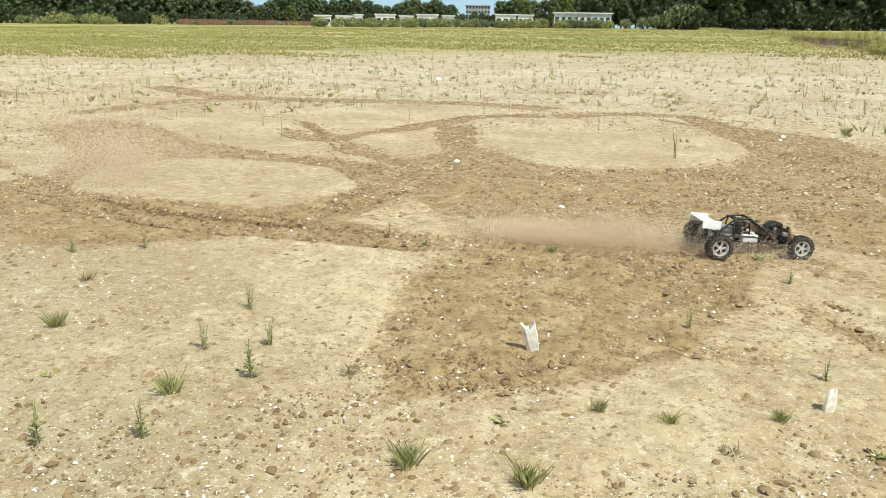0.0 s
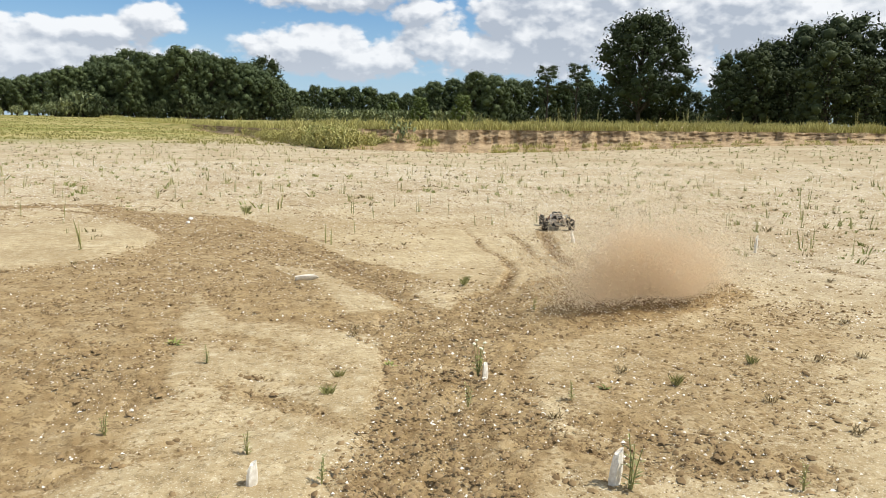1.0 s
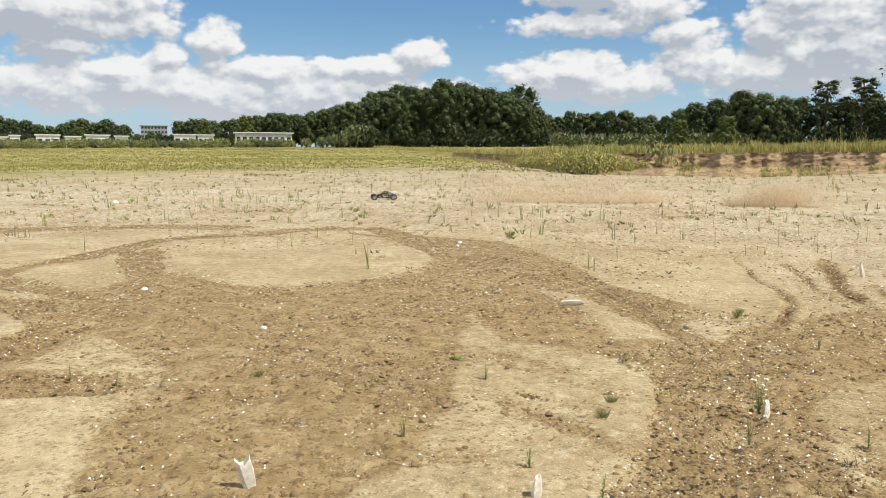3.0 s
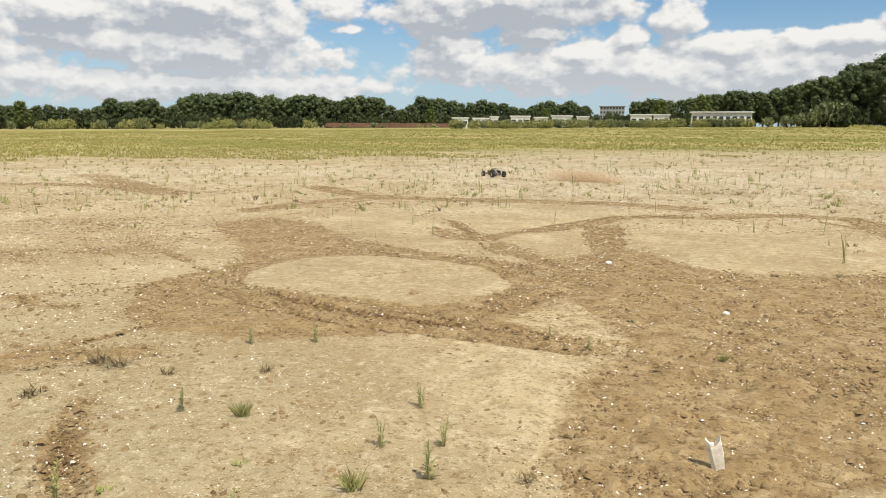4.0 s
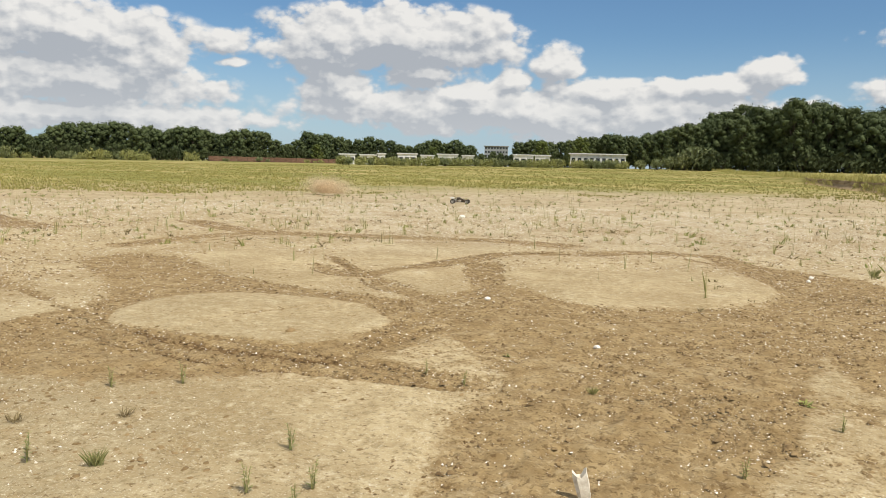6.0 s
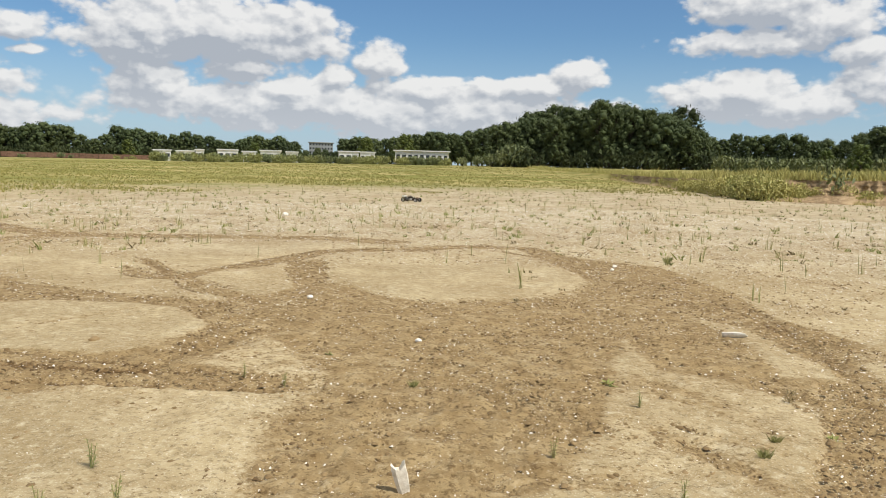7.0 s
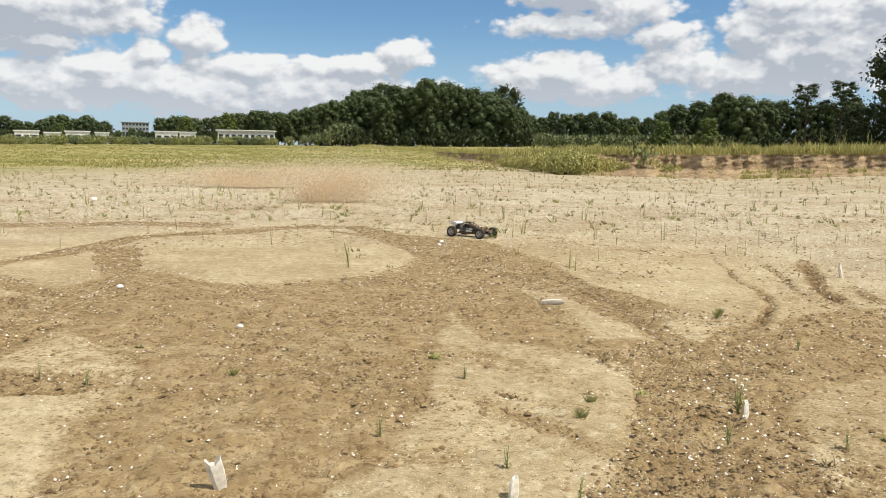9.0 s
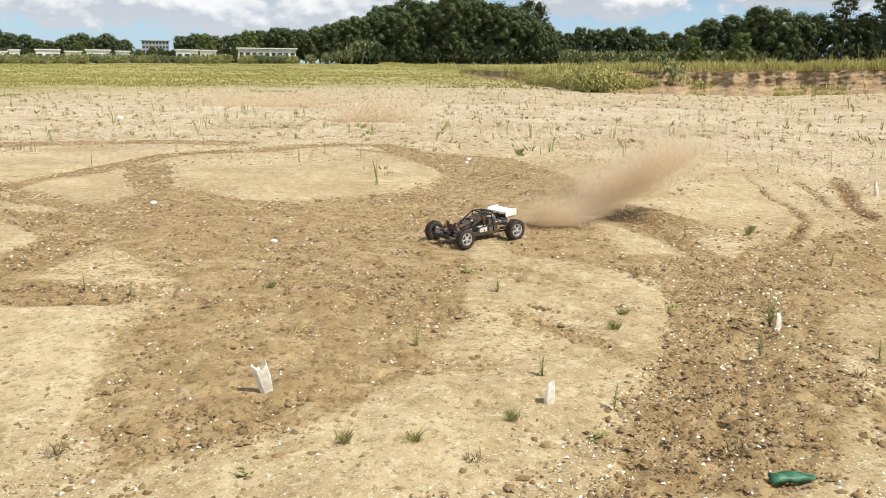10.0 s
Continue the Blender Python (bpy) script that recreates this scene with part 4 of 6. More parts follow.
# ---- trees ----
def tree(name, height, width, bare, mat, seed, label, leaves=1100, leaf=0.42, clumps=26, trunk=0.28, squash=1.0, solid=0.44, lump=1.0):
    """A tapered trunk with limbs under a crown of many leaf sprays in uneven clumps."""
    rng = np.random.default_rng(seed)
    root = new(name)
    tagged(root, label, "tree")
    bm = bmesh.new()
    bend = [(rng.normal(0, 0.015) * height * k, rng.normal(0, 0.015) * height * k, height * 0.92 * k) for k in np.linspace(0, 1, 7)]
    tube(bm, bend, trunk, 8, 0.12)
    centres = []
    for k in range(clumps):
        u = (k + 0.5) / clumps
        zz = bare + (height - bare) * (0.06 + 0.90 * u)
        spread = width * 0.5 * math.sin(math.pi * min(1.0, 0.22 + 0.70 * u)) ** 0.7
        a = k * 2.4 + rng.uniform(-0.5, 0.5)
        rr = spread * rng.uniform(0.1, 1.0) ** 0.6 * 0.92
        centres.append((math.cos(a) * rr, math.sin(a) * rr, min(zz, height * 0.96)))
        if k % 2 == 0:
            start = Vector((0, 0, max(bare * 0.7, zz - 0.22 * height)))
            tube(bm, [start, start.lerp(Vector(centres[-1]), 0.55) + Vector((0, 0, 0.02 * height)), centres[-1]], trunk * 0.34, 5, 0.25)
    part("trunk", bm, M_BARK, root)
    c = np.array(centres)
    size = width * rng.uniform(0.13, 0.24, clumps) * lump
    pick = rng.integers(0, clumps, leaves)
    dirs = rng.normal(0, 1, (leaves, 3))
    dirs /= np.linalg.norm(dirs, axis=1)[:, None]
    reach = size[pick] * rng.uniform(0.02, 1.0, leaves) ** 0.42
    p = c[pick] + dirs * reach[:, None] * np.array([1, 1, 0.8 * squash])
    p[:, 2] = np.clip(p[:, 2], bare * 0.55, height * 1.03)
    out = dirs + rng.normal(0, 0.85, (leaves, 3)) + np.array([0, 0, 0.25])
    u = np.cross(out, rng.normal(0, 1, (leaves, 3)))
    u /= np.linalg.norm(u, axis=1)[:, None]
    w = np.cross(out, u)
    w /= np.linalg.norm(w, axis=1)[:, None]
    s = leaf * rng.uniform(0.5, 1.25, leaves)[:, None]
    v = np.stack([p - u * s, p + w * s * 0.55, p + u * s, p - w * s * 0.5], 1).reshape(-1, 3)
    i = np.arange(leaves)[:, None] * 4
    faces = np.concatenate([i + [0, 1, 2], i + [0, 2, 3]])
    # dense lumps of twigs and leaves inside the sprays
    ball = bmesh.new()
    bmesh.ops.create_icosphere(ball, subdivisions=1, radius=1)
    bv, bf = np.array([q.co[:] for q in ball.verts]), np.array([[q.index for q in f.verts] for f in ball.faces])
    ball.free()
    if solid:
        lumps = c[:, None] + bv[None] * (size * solid)[:, None, None] * rng.uniform(0.62, 1.2, (clumps, len(bv), 1)) * np.array([1, 1, 0.85 * squash])
        f2 = (np.arange(clumps)[:, None, None] * len(bv) + bf[None]).reshape(-1, 3) + len(v)
        v, faces = np.concatenate([v, lumps.reshape(-1, 3)]), np.concatenate([faces, f2])
    crown = new("crown", mesh_from("crown", v, faces, mat))
    crown.parent = root
    return root


def shrub(name, height, width, mat, seed, label, leaves=420, leaf=0.2):
    rng = np.random.default_rng(seed)
    root = new(name)
    tagged(root, label, "shrub")
    bm = bmesh.new()
    ends = []
    for k in range(9):
        a = k * 2.4
        e = Vector((math.cos(a) * width * 0.36 * rng.uniform(0.3, 1), math.sin(a) * width * 0.36 * rng.uniform(0.3, 1), height * rng.uniform(0.45, 0.9)))
        ends.append(e)
        tube(bm, [(0, 0, 0), e * 0.5 + Vector((0, 0, 0.06)), e], 0.03, 5, 0.4)
    part("stem_cluster", bm, M_BARK, root)
    c = np.array([tuple(e) for e in ends])
    pick = rng.integers(0, len(c), leaves)
    d = rng.normal(0, 1, (leaves, 3))
    d /= np.linalg.norm(d, axis=1)[:, None]
    p = c[pick] + d * (width * 0.24 * rng.uniform(0.2, 1, leaves) ** 0.6)[:, None]
    p[:, 2] = np.clip(p[:, 2] - 0.12 * height * rng.uniform(0, 2.5, leaves), 0.02, height)
    u = rng.normal(0, 1, (leaves, 3)) * (0.6, 0.6, 1.2)
    u /= np.linalg.norm(u, axis=1)[:, None]
    w = np.cross(u, rng.normal(0, 1, (leaves, 3)))
    w /= np.linalg.norm(w, axis=1)[:, None]
    s = leaf * rng.uniform(0.5, 1.25, leaves)[:, None]
    v = np.stack([p - u * s, p + w * s * 0.4, p + u * s, p - w * s * 0.4], 1).reshape(-1, 3)
    i = np.arange(leaves)[:, None] * 4
    ob = new("foliage", mesh_from("foliage", v, np.concatenate([i + [0, 1, 2], i + [0, 2, 3]]), mat))
    ob.parent = root
    return root


def ground_z(x, y):
    return float(land(np.array([x]), np.array([y]))[0])


def plant_at(proto, first, az, d, scale, spin, stretch=1.0, group=""):
    """Puts the prototype itself, then copies of it, at places on the land."""
    x, y = polar(az, d)
    m = pose(x, y, ground_z(x, y) - 0.1, 0, 0, spin) @ Matrix.Diagonal((scale, scale, scale * stretch, 1))
    if first:
        proto.matrix_basis = m
        ob = proto
    else:
        made = {}
        for o in (proto, *proto.children_recursive):
            made[o] = o.copy()
            scene.collection.objects.link(made[o])
            made[o].parent = made.get(o.parent, o.parent)
        ob = made[proto]
        ob.matrix_basis = m
    return tagged(ob, group=group)


def build_trees():
    rng = random.Random(4)
    protos = {
        "wood": [tree("poplar_tree", 10, 5.6, 1.2, M_LEAF, 1, "tall dark green poplar at the edge of the wood", 6500, 0.17, 100, 0.28, 1.15, 0.6, 0.78),
                 tree("broadleaf_tree", 10, 7.5, 0.9, M_LEAF, 2, "dense dark green broadleaf tree with a rounded crown", 6800, 0.17, 110, 0.28, 1.1, 0.6, 0.74),
                 tree("broadleaf_tree", 10, 6.4, 1.6, M_LEAF, 3, "dark green broadleaf tree with an uneven crown", 6500, 0.17, 100, 0.28, 1.15, 0.6, 0.78)],
        "light": [tree("young_tree", 10, 7.0, 0.5, M_LEAFLIGHT, 5, "lighter green young broadleaf tree", 3600, 0.16, 70, 0.28, 1.0, 0.6, 0.85)],
        "line": [tree("row_tree", 10, 7.2, 1.2, M_LEAF, 6, "dark green tree of the far row with bare lower trunk", 2800, 0.22, 70, 0.28, 1.1, 0.6, 0.85),
                 tree("row_tree", 10, 8.4, 0.8, M_LEAF, 7, "broad dark green tree of the far row", 3000, 0.22, 76, 0.28, 1.1, 0.6, 0.82)],
        "dark": [tree("shaded_tree", 10, 6.4, 0.4, M_LEAFDARK, 8, "tree of the shaded wood, the shade put into its leaf colour", 4000, 0.20, 56),
                 tree("shaded_tree", 10, 7.4, 0.6, M_LEAFDARK, 9, "broad tree of the shaded wood, the shade put into its leaf colour", 4200, 0.20, 60)],
        "pine": [tree("pine_tree", 10, 5.2, 5.6, M_LEAFDARK, 10, "pine with a flat dark crown on a bare trunk", 900, 0.17, 20, 0.2, 0.6, 0.6)],
        "big": [tree("big_poplar_tree", 10, 9.4, 2.4, M_LEAFDARK, 11, "large loose poplar standing out over the wood", 13000, 0.15, 150, 0.20, 1.0, 0.40, 0.60)],
    }
    used = set()

    def put(kind, az, d, el, group, jitter=0.06):
        """A tree whose top reaches the height el (degrees) as seen from the camera's stand."""
        i = rng.randrange(len(protos[kind]))
        p = protos[kind][i]
        x, y = polar(az, d)
        h = (1.42 + d * math.tan(radians(el)) - ground_z(x, y)) * (1 + rng.uniform(-jitter, jitter))
        plant_at(p, (kind, i) not in used, az, d, h / 10.2 * (0.97 if kind in ('pine', 'big') else rng.uniform(0.84, 0.98)), rng.uniform(0, 360), 1.0, group)
        used.add((kind, i))

    top = lambda az, a, e: float(np.interp(az, a, e))
    # the far row on the left, with its gaps
    FA = [9, 11.4, 13.3, 14.5, 16.2, 16.7, 18.9, 19.5, 22, 24.4, 25.7, 26.9, 28.3, 29.4, 31.8, 32.7, 33.7, 34.6, 37.6, 40.8, 45.5, 48.6, 49.5, 50.3, 51.5, 53.2, 53.9, 60, 92]
    FE = [2.7, 2.3, 2.0, 2.35, 2.1, 1.1, 1.1, 1.8, 2.1, 1.6, 1.85, 2.3, 1.7, 2.1, 2.3, 1.35, 1.6, 2.3, 2.2, 2.4, 2.4, 2.2, 1.1, 1.8, 2.0, 1.9, 1.3, 1.35, 1.5]
    a = 9.0
    while a < 92:
        put("line", a, 255 + rng.uniform(-10, 10), top(a, FA, FE), "far row of trees", 0.05)
        a += rng.uniform(0.55, 0.85)
    a = 19.5
    while a < 90:
        put("line", a, 285 + rng.uniform(-8, 8), min(top(a, FA, FE) * 0.9, 1.5), "far row of trees", 0.08)
        a += rng.uniform(0.8, 1.2)
    # the wood ahead
    WA, WE = [-10.3, -9.6, -6.5, -4, -1, 2, 4, 6, 8, 11], [2.7, 3.4, 4.7, 5.3, 5.2, 4.6, 3.7, 3.1, 2.7, 2.5]
    for row, dd in ((0, 150), (1, 160)):
        a = -9.8 + 0.4 * row
        while a < 7.9:
            e = top(a, WA, WE)
            put("wood", a, (dd if a < 5.0 else dd + 42) + rng.uniform(-3, 3), e * (0.93 if row == 0 and rng.random() < 0.5 else 1.0), "wood ahead", 0.05)
            a += rng.uniform(0.85, 1.35)
    for a in (8.2, 9.0, 9.9, 10.8):
        put("wood", a, 196 + rng.uniform(-3, 3), 2.65, "wood ahead", 0.06)
    put("dark", -8.3, 172, 4.75, "wood ahead", 0.0)
    # behind the bank
    a = -20.5
    while a < -9.5:
        put("wood", a, 215 + rng.uniform(-8, 8), 2.95, "wood behind the bank", 0.08)
        a += rng.uniform(0.7, 1.1)
    a = -31.5
    while a < -19.5:
        put("wood", a, 128 + rng.uniform(-6, 6), top(a, [-31, -26, -21, -20], [3.6, 4.2, 4.1, 3.2]), "wood behind the bank", 0.08)
        a += rng.uniform(0.9, 1.5)
    for a, e in ((-28.8, 4.95), (-30.9, 5.1)):
        put("pine", a, 118, e, "pines behind the bank", 0.0)
    for a, dd, e in ((-19.6, 118, 2.6), (-17.5, 150, 1.9), (-22.7, 112, 2.7), (11.6, 190, 2.5), (14.5, 205, 2.2), (31, 236, 1.4), (58.5, 238, 1.6), (22.5, 225, 1.7)):
        put("light", a, dd, e, "lighter trees", 0.05)
    put("big", -35.3, 98, 8.5, "large poplar", 0.0)
    a = -40.2
    while a < -31.5:
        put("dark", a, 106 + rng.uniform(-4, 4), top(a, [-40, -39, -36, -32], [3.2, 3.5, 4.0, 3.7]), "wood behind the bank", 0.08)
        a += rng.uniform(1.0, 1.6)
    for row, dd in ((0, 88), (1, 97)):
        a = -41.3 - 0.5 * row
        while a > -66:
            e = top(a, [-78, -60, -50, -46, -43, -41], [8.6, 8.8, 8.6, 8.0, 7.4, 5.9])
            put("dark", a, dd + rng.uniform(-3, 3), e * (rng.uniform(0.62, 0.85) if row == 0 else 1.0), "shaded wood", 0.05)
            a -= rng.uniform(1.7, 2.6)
    # low growth before the trees
    bushes = [shrub("willow_shrub", 1, 1.5, M_WILLOW, 21, "grey-green willow shrub at the field's edge", 420, 0.13),
              shrub("bramble_shrub", 1, 1.8, M_BUSH, 22, "low green bramble shrub at the field's edge", 420, 0.13),
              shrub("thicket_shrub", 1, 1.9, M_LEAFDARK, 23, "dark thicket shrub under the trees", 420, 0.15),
              shrub("bank_shrub", 1, 1.9, M_BANKGRASS, 24, "feathery yellow-green growth hanging over the bank", 1700, 0.075)]
    seen = set()

    def bush(i, az, d, h, group):
        plant_at(bushes[i], i not in seen, az, d, h, rng.uniform(0, 360), 1.0, group)
        seen.add(i)

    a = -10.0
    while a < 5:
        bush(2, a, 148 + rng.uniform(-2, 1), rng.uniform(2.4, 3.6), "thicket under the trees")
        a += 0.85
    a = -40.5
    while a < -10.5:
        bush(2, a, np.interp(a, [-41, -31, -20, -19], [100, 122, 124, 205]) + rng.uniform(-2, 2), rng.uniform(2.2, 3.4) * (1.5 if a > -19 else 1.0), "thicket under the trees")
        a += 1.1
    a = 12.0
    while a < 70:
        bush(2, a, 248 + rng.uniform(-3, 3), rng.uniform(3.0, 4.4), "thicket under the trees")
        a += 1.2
    for k in range(84):
        az = rng.uniform(8.5, 30.5)
        bush(k % 2, az, 166 + rng.uniform(-4, 4), rng.uniform(1.4, 2.0), "shrubs along the field")
    for k in range(44):
        az = rng.uniform(27, 76)
        bush(1 if k % 3 else 0, az, 228 + rng.uniform(-6, 6), rng.uniform(1.6, 3.2) * (0.5 if 29 < az < 38 else 1.0), "shrubs along the field")
    for az, h in ((3.6, 4.2), (4.4, 3.0), (5.2, 2.4), (6.2, 2.0), (7.4, 1.8)):
        bush(0, az, 146, h, "shrubs along the field")
    a = -11.2
    while a > -24:   # the pollard row
        bush(0, a, 120, 2.6, "pollard row")
        a -= 0.95
    for az, d, h, i in ((-12.4, 46.4, 1.4, 3), (-13.4, 45.6, 1.5, 3), (-14.3, 45.9, 1.3, 3), (-11.2, 48.6, 1.2, 3), (-15.2, 46, 1.0, 3), (-12.9, 45.4, 1.0, 3), (-16.3, 46.2, 0.8, 3), (-18.2, 47.2, 1.7, 0),
                        (-18.6, 46.8, 1.1, 3), (-10, 53, 1.0, 3), (-8.6, 57, 0.9, 3), (-20.5, 46.4, 0.8, 3), (-23.5, 46.0, 0.7, 3), (-9.3, 55, 0.9, 3), (-17.4, 46.6, 0.9, 3)):
        bush(i, az, d + 0.4, h, "bushes on the bank")


build_trees()


# ---- buildings beyond the field ----
def house(name, az, d, w, h, depth, wall_mat, label, windows=5, storeys=1, roof_over=0.25, z_off=0.0, glass_h=0.5):
    x, y = polar(az, d)
    root = new(name)
    root.matrix_basis = pose(x, y, ground_z(x, y) + z_off, 0, 0, az)
    tagged(root, label, "house")
    bm = bmesh.new()
    box(bm, (w, depth, h), (0, 0, h / 2), 0.03)
    part("wall", bm, wall_mat, root)
    bm = bmesh.new()
    box(bm, (w + 2 * roof_over, depth + 2 * roof_over, 0.22), (0, 0, h + 0.11), 0.03)
    part("roof", bm, M_WHITE if wall_mat is M_WHITE else M_ROOF, root)
    sh = h / storeys
    for s in range(storeys):
        for k in range(windows):
            ww = w / windows * 0.66
            wx = -w / 2 + w / windows * (k + 0.5)
            wz = sh * (s + 0.56)
            bm = bmesh.new()
            for sx, sz, px, pz in ((ww, 0.07, 0, sh * glass_h / 2), (ww, 0.07, 0, -sh * glass_h / 2), (0.07, sh * glass_h, ww / 2, 0), (0.07, sh * glass_h, -ww / 2, 0)):
                box(bm, (sx, 0.1, sz), (wx + px, -depth / 2 - 0.03, wz + pz))
            win = part("window", bm, wall_mat if wall_mat is M_GREYWALL else M_WHITE, root)
            bm = bmesh.new()
            box(bm, (ww - 0.07, 0.04, sh * glass_h - 0.07), (wx, -depth / 2 - 0.02, wz))
            part("pane", bm, M_DARKGLASS, win, "dark glass pane")
    return root


def build_houses():
    # long white pavilion and the small white huts by it
    house("pavilion", 10.4, 176, 12.0, 3.2, 5, M_WHITE, "long low white pavilion with a row of windows", 9, 1, 0.4, -0.2, 0.42)
    for az, w, h in ((28.8, 3.6, 2.2), (27.3, 3.6, 2.1), (26.3, 1.8, 2.4), (24.4, 4.4, 2.5), (22.9, 3.0, 2.2), (21.4, 4.6, 2.5), (19.9, 2.6, 2.3), (15.8, 4.6, 2.7), (14.4, 3.4, 2.6)):
        house("chalet", az, 182, w, h, 4, M_WHITE, "small white chalet behind the shrubs", 3, 1, 0.25, 0.0, 0.36)
    house("apartment_building", 17.8, 420, 12.5, 10.6, 12, M_GREYWALL, "distant pale grey block of flats with banded storeys", 8, 5, 0.5)
    # brick house at the far left
    b = house("brick_house", 64.6, 215, 11.0, 5.6, 8, M_BRICK, "brown brick house with white window frames", 2, 2, 0.4, 0.2, 0.42)
    x, y = polar(62.6, 214)
    bm = bmesh.new()
    box(bm, (3.4, 2.2, 2.4), (0, 0, 1.2), 0.05)
    for k in range(9):
        box(bm, (0.08, 0.06, 2.1), (-1.5 + k * 0.375, -1.12, 1.2))
    c = part("container", bm, M_BLUE)
    c.matrix_basis = pose(x, y, ground_z(x, y), 0, 0, 62)
    tagged(c, "blue ribbed container beside the brick house", "container")
    # brown fence before the far row
    x0, y0 = polar(33.5, 232)
    f = new("fence")
    f.matrix_basis = pose(x0, y0, ground_z(x0, y0), 0, 0, 33.5)
    tagged(f, "rusty brown board fence along the field's far edge", "fence")
    for k in range(26):
        bm = bmesh.new()
        box(bm, (1.5, 0.05, 1.35 + 0.1 * math.sin(k * 1.7)), (-20 + k * 1.56, 0, 0.7))
        part("panel", bm, M_BROWNFENCE, f)


build_houses()


# ---- small things on the sand ----
def weed(name, kind, seed, label):
    """A small plant: grass tuft, leafy stalk, low rosette or dry twig bush. Unit size about 1 m, scaled when set out."""
    rng = np.random.default_rng(seed)
    root = new(name)
    tagged(root, label, "weed")
    if kind == "tuft":
        n = 60
        r = rng.normal(0, 0.16, (n, 2))
        me = blades("blade_tuft", r[:, 0], r[:, 1], np.zeros(n), np.full(n, 0.9), 0.018, M_WEEDPALE, 0.8, 2, seed)
        ob = new("blade_tuft", me)
        ob.parent = root
        return root
    if kind in ("stalk", "flower"):
        stems = 3 if kind == "stalk" else 6
        lv, lf = [], []
        heads = []
        for k in range(stems):
            a = rng.uniform(0, 6.3)
            lean = rng.uniform(0.03, 0.14) if kind == "stalk" else rng.uniform(0.1, 0.34)
            h = rng.uniform(0.6, 1.0)
            top_ = Vector((math.cos(a) * lean, math.sin(a) * lean, h))
            midp = top_ * 0.5 + Vector((rng.normal(0, 0.02), rng.normal(0, 0.02), 0.02))
            bm = bmesh.new()
            tube(bm, [(math.cos(a) * 0.02, math.sin(a) * 0.02, -0.02), midp, top_], 0.013, 5, 0.5)
            part("stem", bm, M_WEEDPALE, root)
            heads.append(top_)
            for q in range(16 if kind == "stalk" else 9):
                u = 0.08 + 0.9 * (q + rng.uniform(0, 1)) / 17
                c = Vector((0, 0, 0)).lerp(midp, u * 2) if u < 0.5 else midp.lerp(top_, min(1, u * 2 - 1))
                b = rng.uniform(0, 6.3)
                ln = 0.17 * (1.15 - 0.6 * u) * rng.uniform(0.6, 1.2)
                o = Vector((math.cos(b), math.sin(b), rng.uniform(0.2, 0.9))).normalized()
                sd = o.cross(Vector((0, 0, 1))).normalized() * ln * 0.16
                i = len(lv)
                lv += [c, c + o * ln * 0.5 + sd, c + o * ln + Vector((0, 0, -0.1 * ln)), c + o * ln * 0.5 - sd]
                lf += [(i, i + 1, i + 2), (i, i + 2, i + 3)]
        ob = new("leaves", mesh_from("leaves", [tuple(v) for v in lv], lf, M_WEEDPALE if kind == "stalk" else M_WEED))
        ob.parent = root
        if kind == "flower":
            for hd in heads:
                bm = bmesh.new()
                bmesh.ops.create_icosphere(bm, subdivisions=1, radius=0.06, matrix=Matrix.Translation(hd) @ Matrix.Diagonal((1, 1, 0.6, 1)))
                part("flower_head", bm, M_FLOWER, root)
        return root
    n = 34 if kind == "rosette" else 40
    lv, lf = [], []
    for k in range(n):
        b = rng.uniform(0, 6.3)
        o = Vector((math.cos(b), math.sin(b), rng.uniform(0.02, 0.8) if kind == "rosette" else rng.uniform(0.2, 1.6))).normalized()
        ln = rng.uniform(0.25, 0.6)
        c = Vector((rng.normal(0, 0.18), rng.normal(0, 0.18), 0.0))
        sd = o.cross(Vector((0, 0, 1))).normalized() * ln * (0.13 if kind == "rosette" else 0.05)
        i = len(lv)
        lv += [c, c + o * ln * 0.5 + sd, c + o * ln, c + o * ln * 0.5 - sd]
        lf += [(i, i + 1, i + 2), (i, i + 2, i + 3)]
    ob = new("leaves", mesh_from("leaves", [tuple(v) for v in lv], lf, M_WEED if kind == "rosette" else M_WEEDDRY))
    ob.parent = root
    bm = bmesh.new()
    tube(bm, [(0, 0, -0.05), (0.01, 0, 0.12), (0.03, 0.02, 0.22)], 0.03, 6, 0.5)
    part("stem", bm, M_WEEDDRY, root)
    return root


WEEDS = {
    "tuft": weed("grass_tuft", "tuft", 31, "bright green grass tuft growing in the sand"),
    "stalk": weed("leafy_weed", "stalk", 32, "upright pale green weed with narrow leaves"),
    "rosette": weed("low_weed", "rosette", 33, "low dark green weed spreading on the sand"),
    "twig": weed("dry_weed", "twig", 34, "dry brown weed with wiry stems"),
    "flower": weed("flowering_weed", "flower", 35, "weed with small cream flower heads"),
}
